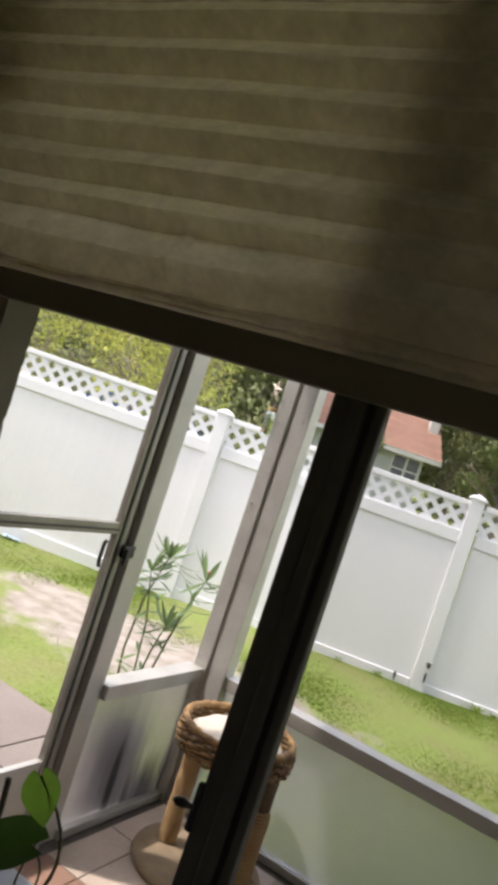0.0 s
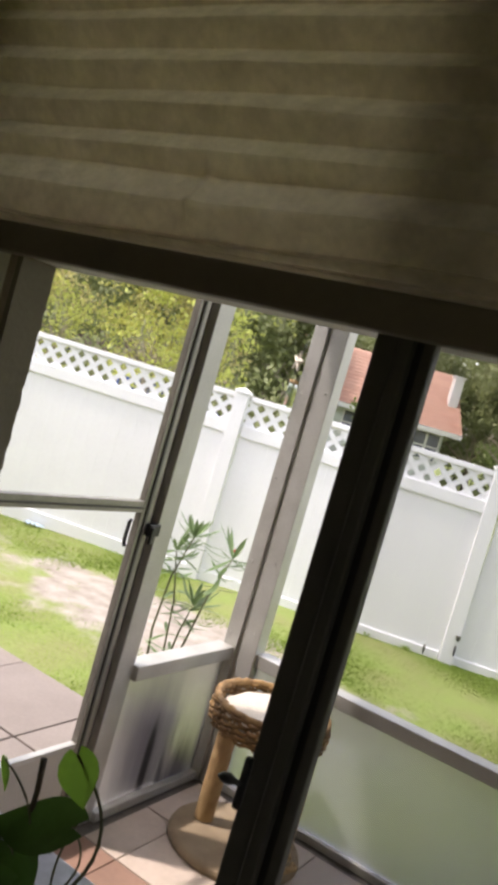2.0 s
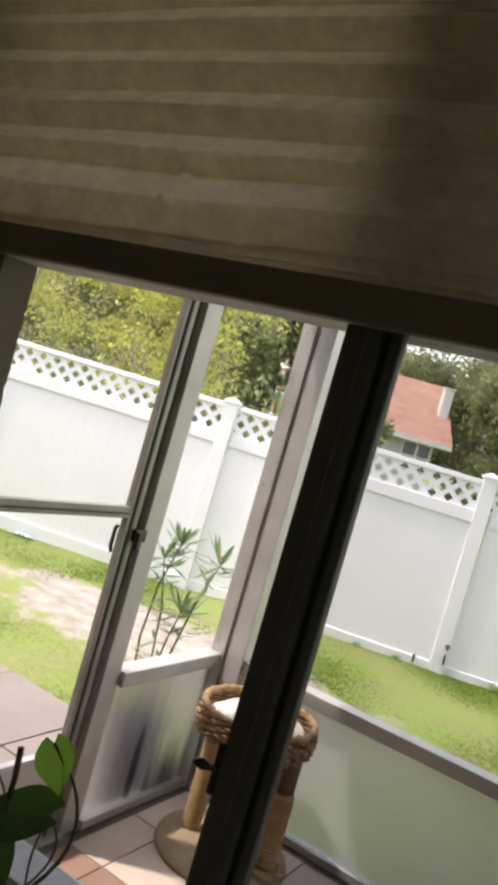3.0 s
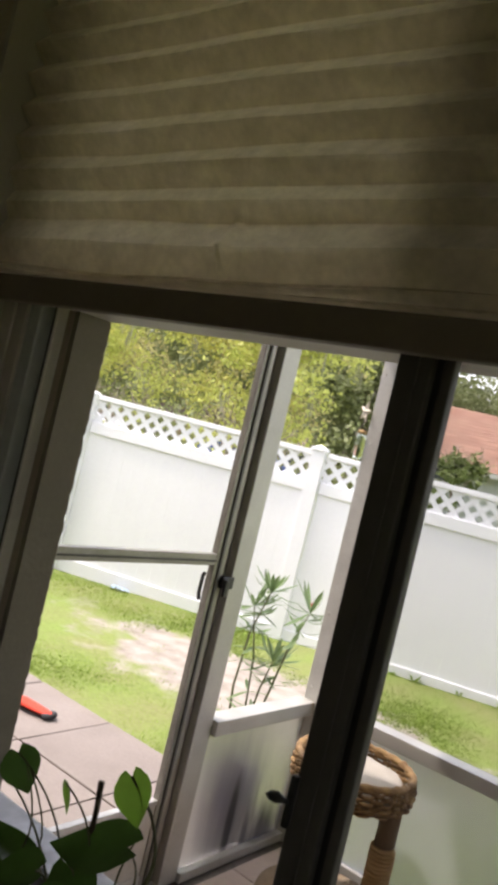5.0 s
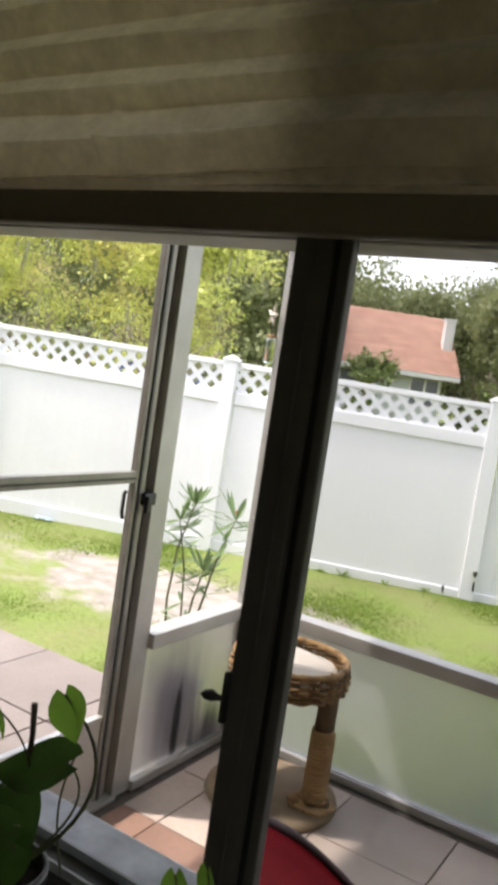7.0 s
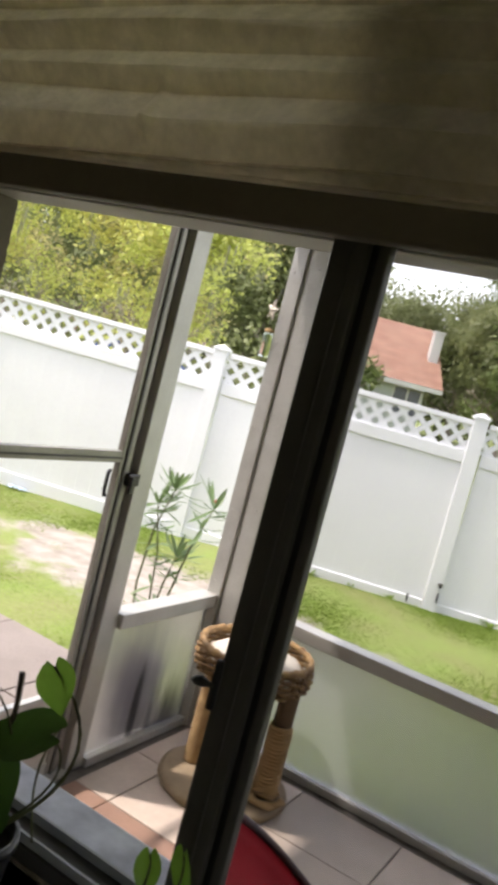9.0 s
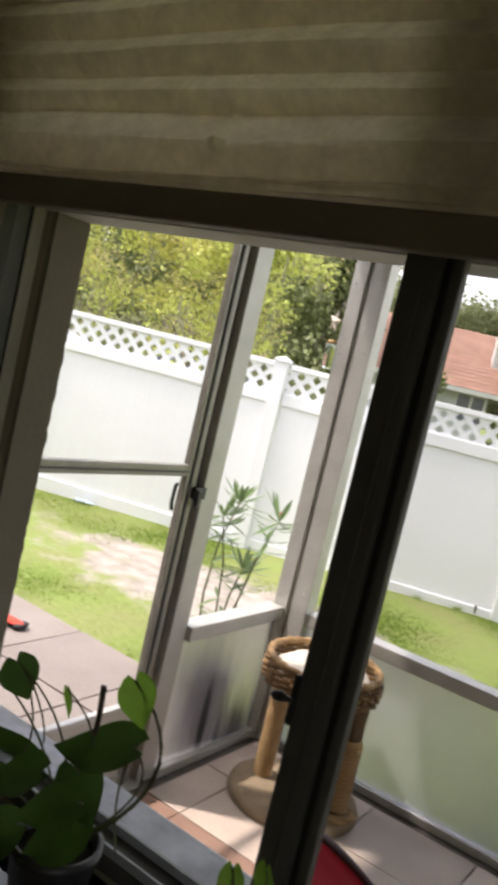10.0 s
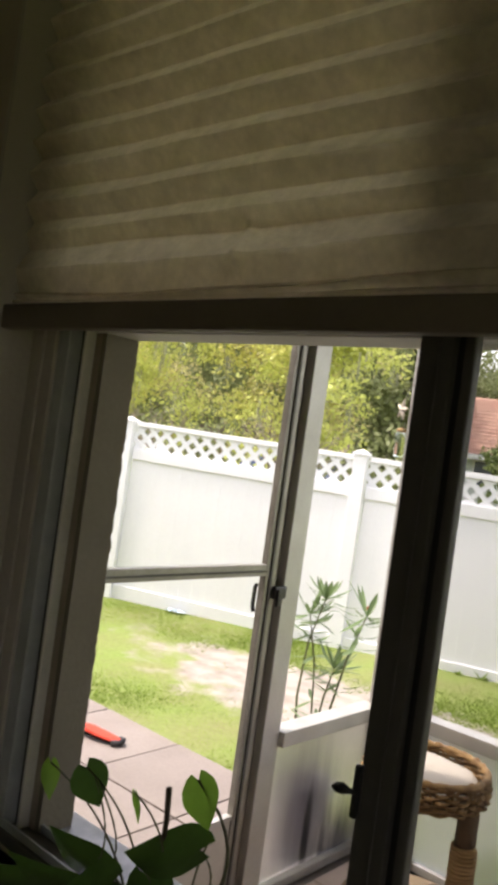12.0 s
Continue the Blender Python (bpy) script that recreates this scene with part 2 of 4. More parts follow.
# ---- white vinyl fence with a lattice top ----
FENCE = Matrix.Translation((-4.224, 6.437, 0)) @ Matrix.Rotation(math.atan2(0.907, 2.258), 4, "Z")
BAY, P0 = 2.475, 0.01


def fence_post():
    t = thing("fence_post", "square white vinyl fence post with a flat pyramid cap", "fence post", "fence posts along the yard")
    part("post", box(-0.064, 0.064, -0.064, 0.064, GZ - 0.15, 1.655, 0.006), VINYL, t)
    bm = box(-0.078, 0.078, -0.078, 0.078, 1.655, 1.68, 0.005)
    top = [bm.verts.new((x, y, 1.682)) for x, y in ((-0.07, -0.07), (0.07, -0.07), (0.07, 0.07), (-0.07, 0.07))]
    tip = bm.verts.new((0, 0, 1.715))
    for k in range(4):
        bm.faces.new((top[k], top[(k + 1) % 4], tip))
    part("cap", bm, VINYL, t)
    return t


def fence_bay():
    t = thing("privacy_fence", "white vinyl privacy panel with diagonal lattice on top", "fence", "fence bays along the yard")
    a, b = 0.066, BAY - 0.066
    part("bottom_rail", box(a, b, -0.03, 0.03, GZ - 0.10, GZ + 0.085, 0.005), VINYL, t)
    part("middle_rail", box(a, b, -0.03, 0.03, 1.236, 1.352, 0.006), VINYL, t)
    part("top_rail", box(a, b, -0.026, 0.026, 1.585, 1.635, 0.006), VINYL, t)
    n = 16
    w = (b - a) / n
    bd = None
    for k in range(n):
        if bd is None:
            bd = part("board", box(0.0003, w - 0.0003, -0.011, 0.011, GZ + 0.083, 1.238, 0.0007), VINYL, t)
            bd.matrix_basis = pose(a, 0, 0)
        else:
            o = new("board", bd.data)
            o.parent = t
            o.matrix_basis = pose(a + k * w, 0, 0)
    z0, z1, pitch, half = 1.350, 1.588, 0.150, 0.0235
    h = z1 - z0
    for s in (1, -1):
        k = -2
        while k * pitch < (b - a) + h:
            u0 = a + k * pitch
            ends = [(u0, z0), (u0 + h, z1)] if s > 0 else [(u0 + h, z0), (u0, z1)]
            k += 1
            # cut each slat off inside the posts
            lo, hi = a - 0.03, b + 0.03
            (ua, za), (ub, zb) = ends
            if max(ua, ub) < lo + 0.02 or min(ua, ub) > hi - 0.02:
                continue
            rise = (zb - za) / (ub - ua)
            ends = [(min(hi, max(lo, u)), za + (min(hi, max(lo, u)) - ua) * rise) for u in (ua, ub)]
            q = half * math.sqrt(2)
            bm = bmesh.new()
            y0, y1 = (0.001, 0.007) if s > 0 else (-0.007, -0.001)
            v = [bm.verts.new((e[0] + d, y, e[1])) for y in (y0, y1) for e, d in ((ends[0], -q), (ends[0], q), (ends[1], q), (ends[1], -q))]
            for f in ((0, 1, 2, 3), (7, 6, 5, 4), (0, 4, 5, 1), (1, 5, 6, 2), (2, 6, 7, 3), (3, 7, 4, 0)):
                bm.faces.new([v[i] for i in f])
            bmesh.ops.recalc_face_normals(bm, faces=bm.faces)
            part("lattice_slat", bm, VINYL, t)
    return t


post0, bay0 = fence_post(), fence_bay()
for k in range(-3, 4):
    m = FENCE @ pose(P0 + k * BAY, 0, random.uniform(-0.006, 0.006) - 0.020 * k, 0, random.uniform(-0.3, 0.3), 0)
    if k == -3:
        post0.matrix_world = m
        bay0.matrix_world = FENCE @ pose(P0 + k * BAY, 0, 0.022 - 0.039 * k, 0, 0.9, 0)
    else:
        copy_thing(post0, m)
        copy_thing(bay0, FENCE @ pose(P0 + k * BAY, 0, 0.022 - 0.039 * k, 0, 0.9, 0))

# ---- our house: the wall with the window, the room behind it ----
# WX1, the unseen right edge, is pulled in to dim the shade.
WX0, WX1, WZ0, WZ1 = -0.992, 0.05, 0.945, 2.40     # the opening in the outer skin
IN, MID, OUT = 0.672, 0.80, 0.885                 # inner face, window, outer face


def wall_with_hole(name, x0, x1, y0, y1, z0, z1, hx0, hx1, hz0, hz1, material, label):
    """A wall with an opening."""
    bm = bmesh.new()
    add_box(bm, x0, hx0, y0, y1, z0, z1)
    add_box(bm, hx1, x1, y0, y1, z0, z1)
    add_box(bm, hx0, hx1, y0, y1, z0, hz0)
    add_box(bm, hx0, hx1, y0, y1, hz1, z1)
    bmesh.ops.recalc_face_normals(bm, faces=bm.faces)
    return structure(name, bm, material, label, "wall")


wall_with_hole("wall_north", -2.4, 2.4, IN, MID - 0.03, -0.02, 2.7, -1.135, 0.09, 0.925, 2.44, PLASTER, "shaded beige plaster wall round the window")
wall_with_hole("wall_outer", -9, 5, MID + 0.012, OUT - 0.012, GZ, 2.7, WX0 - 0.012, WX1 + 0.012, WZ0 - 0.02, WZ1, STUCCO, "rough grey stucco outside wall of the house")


def rough_jamb(x, sign, name):
    """The stuccoed arris of the opening, uneven to the touch; its colour is a dimmed copy of the wall's."""
    bm = bmesh.new()
    nz = 150
    rows = []
    for i in range(nz + 1):
        z = WZ0 - 0.02 + (WZ1 - WZ0 + 0.02) * i / nz
        j = 0.0028 * noise.noise(Vector((0, 0, z * 38))) + 0.003 * noise.noise(Vector((3, 0, z * 90)))
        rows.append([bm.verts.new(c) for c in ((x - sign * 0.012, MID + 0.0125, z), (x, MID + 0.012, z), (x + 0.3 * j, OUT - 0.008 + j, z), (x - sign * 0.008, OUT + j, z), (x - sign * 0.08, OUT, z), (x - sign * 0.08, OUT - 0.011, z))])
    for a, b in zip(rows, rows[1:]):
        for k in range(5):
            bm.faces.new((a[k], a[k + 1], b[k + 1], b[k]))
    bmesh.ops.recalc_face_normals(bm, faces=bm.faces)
    return structure(name, bm, JAMB_DIMMED, "taupe stucco edge of the window opening, darkened", "trim")


# Unseen eave added to hold the sun off the near porch floor.
structure("shadow_eave", box(-9, 5, MID + 0.012, 1.285, 2.7, 2.82), STUCCO_PALE, "pale unseen eave of the house roof, added to bound the sun", "roof")
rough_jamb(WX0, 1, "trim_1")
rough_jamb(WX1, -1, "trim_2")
structure("wall_west", box(-2.5, -2.4, -3.2, MID - 0.03, -0.02, 2.7), PLASTER, "dim beige side wall of the room", "wall")
# Unseen opening added in this wall to let more light into the room.
bm = bmesh.new()
for args in ((-3.2, -2.6, -0.02, 2.7), (-0.6, MID - 0.03, -0.02, 2.7), (-2.6, -0.6, -0.02, 0.5), (-2.6, -0.6, 2.2, 2.7)):
    add_box(bm, 2.4, 2.5, *args)
bmesh.ops.recalc_face_normals(bm, faces=bm.faces)
structure("wall_east", bm, PLASTER, "beige side wall of the room with an added unseen opening", "wall")
structure("wall_south", box(-2.5, 2.5, -3.3, -3.2, -0.02, 2.7), PLASTER, "dim beige back wall of the room", "wall")
structure("floor", box(-2.5, 2.5, -3.3, MID - 0.03, -0.12, -0.02), mat("room_floor", (0.38, 0.29, 0.21), 0.5, 3, 0.1, 0.05), "plain wood-coloured room floor", "floor")
structure("ceiling", box(-2.5, 2.5, -3.3, MID + 0.01, 2.7, 2.78), mat("ceiling_paint", (0.76, 0.74, 0.70), 0.9, 3, 0.04, 0.1), "plain off-white room ceiling", "ceiling")
# reveal lining on the room side
structure("trim_3", box(-1.145, -1.133, IN - 0.002, MID - 0.032, 0.925, 2.44), REVEAL, "painted side of the window recess", "trim")
structure("trim_4", box(0.09, 0.102, IN - 0.002, MID - 0.032, 0.925, 2.44), REVEAL, "painted side of the window recess", "trim")
MARBLE = mat("marble_sill", (0.74, 0.77, 0.82), 0.35, 13, 0.10, 0.05, second=(0.36, 0.38, 0.43), fine=45, amount=0.25)
structure("trim_5", box(-1.13, 0.12, IN - 0.05, MID - 0.034, 0.90, 0.925, 0.004), MARBLE, "pale marble inside window sill", "sill")
structure("trim_6", box(WX0 - 0.05, WX1 + 0.05, MID + 0.03, OUT + 0.03, WZ0 - 0.05, WZ0 - 0.004, 0.006), MARBLE, "pale blue-grey stone outside window sill", "sill")


def window():
    t = tagged(new("window_1"), "horizontal sliding window with dark frame and fly screen", "window", "", "structure")
    y0, y1 = MID - 0.03, MID + 0.03
    x0, x1, zt = -1.10, 0.09, 2.44
    part("jamb_board", box(-1.133, -1.10, y0 - 0.004, y1, 0.925, zt, 0.002), REVEAL, t, "cream painted jamb board")
    part("frame_head", box(x0, x1, y0, y1, zt - 0.05, zt, 0.003), BRONZE, t)
    part("frame_sill", box(x0, x1, y0, y1, 0.925, 0.945, 0.002), BRONZE, t)
    for yy in (y0 + 0.006, y1 - 0.012):
        part("track", box(x0 + 0.03, x1 - 0.03, yy, yy + 0.004, 0.945, 0.958), TRACK, t)
    part("frame_jamb", box(x0, x0 + 0.028, y0, y1, 0.945, zt - 0.05, 0.002), REVEAL, t)
    part("jamb_track", box(x0 + 0.028, x0 + 0.058, y0 + 0.006, y1, 0.945, zt - 0.05, 0.003), TRACK, t)
    part("jamb_groove", box(x0 + 0.058, x0 + 0.074, y0 + 0.03, y1, 0.945, zt - 0.05, 0.002), DARK_PLASTIC, t)
    part("jamb_bead", box(x0 + 0.074, x0 + 0.080, y0 + 0.022, y1, 0.945, zt - 0.05, 0.002), PALE_PAINT, t, "pale painted bead")
    part("frame_jamb", box(x1 - 0.03, x1, y0, y1, 0.945, zt - 0.05, 0.002), BRONZE, t)
    # transom bar just under the shade, pale below
    part("transom", box(x0 + 0.03, x1 - 0.03, y0 + 0.036, OUT - 0.004, 1.758, 1.792, 0.003), PALE_PAINT, t, "pale painted transom bar")
    # meeting stiles of the two sashes
    m = part("meeting_stile", box(-0.389, -0.348, 0.758, 0.776, 0.947, zt - 0.05, 0.003), BRONZE, t, "dark bronze meeting stile")
    for x in (-0.366,):
        part("rib", box(x, x + 0.003, 0.7555, 0.759, 0.95, zt - 0.05, 0.001), BRONZE, m)
    part("stile_groove", box(-0.349, -0.337, 0.768, 0.776, 0.947, zt - 0.05), DARK_PLASTIC, m, "black felt groove")
    part("stile_lip", box(-0.338, -0.325, 0.760, 0.776, 0.947, zt - 0.05, 0.003), BRONZE, m)
    part("meeting_stile", box(-0.376, -0.357, y0 + 0.026, y1 - 0.004, 0.947, zt - 0.05, 0.003), BRONZE, t, "dark bronze meeting stile")
    k = part("latch", box(-0.3925, -0.384, 0.750, 0.7585, 1.235, 1.292, 0.003), DARK_PLASTIC, t, "black sash latch")
    lever = bmesh.new()
    add_tube(lever, [(-0.388, 0.751, 1.263), (-0.394, 0.748, 1.2635), (-0.401, 0.746, 1.264), (-0.408, 0.745, 1.263), (-0.414, 0.745, 1.262)], [0.003, 0.0035, 0.0065, 0.0055, 0.0015], 10)
    part("latch_lever", lever, DARK_PLASTIC, k)
    g = bpy.data.materials.new("clear_glass")
    g.use_nodes = True
    b = g.node_tree.nodes["Principled BSDF"]
    b.inputs["Transmission Weight"].default_value, b.inputs["Roughness"].default_value, b.inputs["IOR"].default_value = 1.0, 0.0, 1.01
    p = part("pane", box(-0.36, x1 - 0.03, y1 - 0.014, y1 - 0.011, 0.96, zt - 0.05), g, t)
    p.visible_shadow = False
    bm = bmesh.new()
    vs = [bm.verts.new(c) for c in ((-0.368, y1 + 0.004, 0.95), (x1 - 0.02, y1 + 0.004, 0.95), (x1 - 0.02, y1 + 0.004, zt - 0.05), (-0.368, y1 + 0.004, zt - 0.05))]
    bm.faces.new(vs)
    part("fly_screen", bm, see_through("fly_screen", (0.12, 0.125, 0.13), 0.11), t, "fine grey fly screen")
    # Unseen sheet added behind the shade to darken its right half.
    bm = bmesh.new()
    bm.faces.new([bm.verts.new(c) for c in ((-0.392, y1 + 0.008, 1.793), (x1 - 0.02, y1 + 0.008, 1.793), (x1 - 0.02, y1 + 0.008, zt - 0.05), (-0.392, y1 + 0.008, zt - 0.05))])
    part("hidden_dimmer", bm, see_through("hidden_dimmer", (0.05, 0.05, 0.05), 0.74), t, "hidden dark sheet added to dim the right half of the shade")
    return t


window()

# ---- pleated shade ----
def fabric(name, color, second, passing):
    m = mat(name, color, 0.9, 30, 0.16, 0.8, fine=85, second=second, amount=0.7)
    n, l = m.node_tree.nodes, m.node_tree.links
    tr, mix = n.new("ShaderNodeBsdfTranslucent"), n.new("ShaderNodeMixShader")
    l.new(n["Principled BSDF"].inputs["Base Color"].links[0].from_socket, tr.inputs["Color"])
    mix.inputs["Fac"].default_value = passing
    l.new(n["Principled BSDF"].outputs[0], mix.inputs[1]), l.new(tr.outputs[0], mix.inputs[2])
    l.new(mix.outputs[0], n["Material Output"].inputs["Surface"])
    return m


def shade():
    """A cellular shade: two pleated sheets joined along their inner folds, the lowest cells bunched on the rail."""
    t = thing("window_shade", "half-lowered cream cellular fabric shade with bunched bottom folds", "window shade")
    x0, x1 = -1.112, 0.08
    nx, top, foot = 220, 2.40, 1.784
    heights = [0.0, 0.004, 0.008, 0.015, 0.022, 0.056, 0.093, 0.116, 0.138]
    while foot + heights[-1] + 0.025 < top:
        heights.append(heights[-1] + 0.025)
    cloth = fabric("shade_fabric", (0.89, 0.825, 0.715), (0.69, 0.63, 0.53), 0.66)
    banded = fabric("band_cloth", (0.89, 0.835, 0.735), (0.77, 0.715, 0.615), 0.72)
    thin = fabric("shade_backing", (0.92, 0.895, 0.83), (0.85, 0.815, 0.74), 0.85)

    def fold(k, x, back):
        z = foot + heights[k]
        low = max(0.0, 1 - (z - 1.796) / 0.16)
        wave = 0.004 * noise.noise(Vector((x * 4, z * 3, 0))) + 0.002 * noise.noise(Vector((x * 11, z * 9, 5)))
        sag = low * min(1.0, k / 3) * (0.005 * math.sin(5.0 * x + 2.6) + 0.006 * noise.noise(Vector((x * 4, k * 0.5, 9))))
        crease = 0.014 * math.exp(-((x + 0.622) / 0.009) ** 2) * math.exp(-((z - 1.855) / 0.03) ** 2)
        if not back and 0 < k < 6:      # the bunched cells bulge into the room
            wave -= 0.010
        reach = 0.5 * (0.026 if k > 8 else 0.018) * (0.85 + 0.35 * noise.noise(Vector((x * 2.5, z * 5, 2))))
        y = 0.729 + wave
        if k % 2:
            y += reach * 2 if back else -reach * 2
        else:
            y += 0.0012 if back else -0.0012
        return Vector((x, y - (0 if back else crease), z + sag + 0.003 * noise.noise(Vector((x * 3, k * 1.3, 4)))))

    for name, back in (("front_fabric", False), ("back_fabric", True)):
        bm = bmesh.new()
        rows = []
        for k in range(len(heights)):
            rows.append([bm.verts.new(fold(k, x0 + (x1 - x0) * i / nx, back)) for i in range(nx + 1)])
            if k + 1 < len(heights):      # a point between the folds, slightly hollow
                row = []
                for i in range(nx + 1):
                    x = x0 + (x1 - x0) * i / nx
                    row.append(bm.verts.new(fold(k, x, back).lerp(fold(k + 1, x, back), 0.5) + Vector((0, 0.0012 * noise.noise(Vector((x * 7, k * 3.0, 1))), 0))))
                rows.append(row)
        for a, b in zip(rows, rows[1:]):
            for i in range(nx):
                bm.faces.new((a[i], a[i + 1], b[i + 1], b[i]))
        part(name, bm, thin if back else cloth, t)
    # strips added behind the front cloth darken it in bands: one on the lower side of every cell, a narrow one along
    # its inner fold
    for name, fold_strip in (("band_strip", False), ("fold_strip", True)):
        bm = bmesh.new()
        for k in range(5 if not fold_strip else 2, len(heights), 2):
            last = None
            for i in range(nx + 1):
                x = x0 + (x1 - x0) * i / nx
                a, b = fold(k, x, False), fold(k - 1, x, False)
                if fold_strip:
                    d = (0.0024 if k > 6 else 0.0055 if k == 6 else 0.0014) * (1.2 + noise.noise(Vector((x * 5, k * 1.9, 3))))
                    pair = [a + Vector((0, 0.0012, -d)), a + Vector((0, 0.0012, d))]
                else:
                    c = 0.10 + 0.16 * noise.noise(Vector((x * 6, k * 2.3, 7)))
                    pair = [a.lerp(b, c) + Vector((0, 0.0015, 0)), b + Vector((0, 0.0015, 0))]
                pair = [bm.verts.new(p) for p in pair]
                if last:
                    bm.faces.new((last[0], pair[0], pair[1], last[1]))
                last = pair
        part(name, bm, cloth if fold_strip else banded, t)
    part("bottom_rail", box(-1.112, 0.082, 0.690, 0.712, 1.742, 1.781, 0.005), mat("shade_rail", (0.15, 0.122, 0.092), 0.6, 9, 0.1, 0.05), t, "brown bottom rail")
    part("head_rail", box(-1.12, 0.082, 0.70, 0.75, 2.40, 2.435, 0.004), REVEAL, t)
    return t


shade()

# ---- screened porch ----
PX, PY = -1.70, 3.05


def porch_floor():
    base = structure("floor_2", box(PX - 0.07, 3.2, OUT + 0.002, PY + 0.07, GZ - 0.05, -0.009), GROUT, "porch floor of square beige tiles", "floor")
    xs = [-1.64] + [-1.48 + 0.43 * k for k in range(0, 9)]
    ys = [0.9, 1.19, 1.55, 1.91, 2.09, 2.27, 2.63, 2.99, 3.02]
    for j in range(len(ys) - 1):
        cache = {}
        for i in range(len(xs) - 1):
            if ys[j + 1] - ys[j] < 0.05:
                continue
            w = round(xs[i + 1] - xs[i], 3)
            brown = abs(ys[j] - 2.09) < 0.01
            if w not in cache:
                bm = box(0.003, w - 0.003, 0.003, ys[j + 1] - ys[j] - 0.003, -0.0085, 0, 0.0015)
                o = part("tile", bm, TILE_BROWN if brown else TILE, base)
                cache[w] = o.data
            else:
                o = new("tile", cache[w])
                o.parent = base
            o.matrix_world = pose(xs[i], ys[j], random.uniform(-0.0008, 0.0008), random.uniform(-0.1, 0.1), random.uniform(-0.1, 0.1))


def frosted(blur, tint, stain):
    m = mat("frosted_sheet", tint, 0.35, 2.2, 0.06, 0.05, second=stain, fine=25)
    n, l = m.node_tree.nodes, m.node_tree.links
    b = n["Principled BSDF"]
    b.inputs["Transmission Weight"].default_value, b.inputs["Roughness"].default_value, b.inputs["IOR"].default_value = 0.70, blur, 1.2
    return m


def dark_blurred():
    """The frosted sheet by the door: dark blurs of things behind it painted low down, ragged and drawn into upright
    streaks.
    """
    m = frosted(0.42, (0.80, 0.81, 0.79), (0.68, 0.69, 0.67))
    m.name = "smudged_sheet"
    n, l = m.node_tree.nodes, m.node_tree.links
    b = n["Principled BSDF"]
    geo, off, tex = n.new("ShaderNodeNewGeometry"), n.new("ShaderNodeVectorMath"), n.new("ShaderNodeTexNoise")
    off.operation = "MULTIPLY"
    off.inputs[1].default_value = (1, 16, 1.6)
    tex.inputs["Scale"].default_value, tex.inputs["Detail"].default_value = 1.6, 4
    l.new(geo.outputs["Position"], off.inputs[0]), l.new(off.outputs[0], tex.inputs["Vector"])
    last = b.inputs["Base Color"].links[0].from_socket
    # painted-in blurs: a wide violet-grey bloom, a narrow upright bar in it, and a dark patch in the far lower corner
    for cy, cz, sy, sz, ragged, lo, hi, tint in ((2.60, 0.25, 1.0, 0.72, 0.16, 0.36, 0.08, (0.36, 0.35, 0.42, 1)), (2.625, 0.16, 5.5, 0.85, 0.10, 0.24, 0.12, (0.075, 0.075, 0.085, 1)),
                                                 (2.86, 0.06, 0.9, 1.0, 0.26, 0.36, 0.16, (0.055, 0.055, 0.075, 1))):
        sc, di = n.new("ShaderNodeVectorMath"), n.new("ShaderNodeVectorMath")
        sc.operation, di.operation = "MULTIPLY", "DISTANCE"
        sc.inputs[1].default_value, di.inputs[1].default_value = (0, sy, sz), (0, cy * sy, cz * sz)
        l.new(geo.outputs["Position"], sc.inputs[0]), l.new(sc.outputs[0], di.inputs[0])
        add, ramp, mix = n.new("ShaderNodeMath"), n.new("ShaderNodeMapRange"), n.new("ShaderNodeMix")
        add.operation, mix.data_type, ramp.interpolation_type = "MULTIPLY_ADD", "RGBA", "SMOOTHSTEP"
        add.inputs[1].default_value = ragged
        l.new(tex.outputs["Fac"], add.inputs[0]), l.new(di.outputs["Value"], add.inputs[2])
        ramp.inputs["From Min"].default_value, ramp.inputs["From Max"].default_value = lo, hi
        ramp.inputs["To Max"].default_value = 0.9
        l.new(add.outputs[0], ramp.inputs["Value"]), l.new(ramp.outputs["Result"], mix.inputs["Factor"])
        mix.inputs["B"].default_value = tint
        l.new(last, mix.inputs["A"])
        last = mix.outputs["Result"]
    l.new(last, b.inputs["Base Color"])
    return m


def screw(bm, x, y, z, axis):
    m = Matrix.Translation((x, y, z)) @ (Matrix.Rotation(math.pi / 2, 4, "Y") if axis == "x" else Matrix.Rotation(math.pi / 2, 4, "X"))
    bmesh.ops.create_cone(bm, cap_ends=True, segments=8, radius1=0.005, radius2=0.004, depth=0.006, matrix=m)


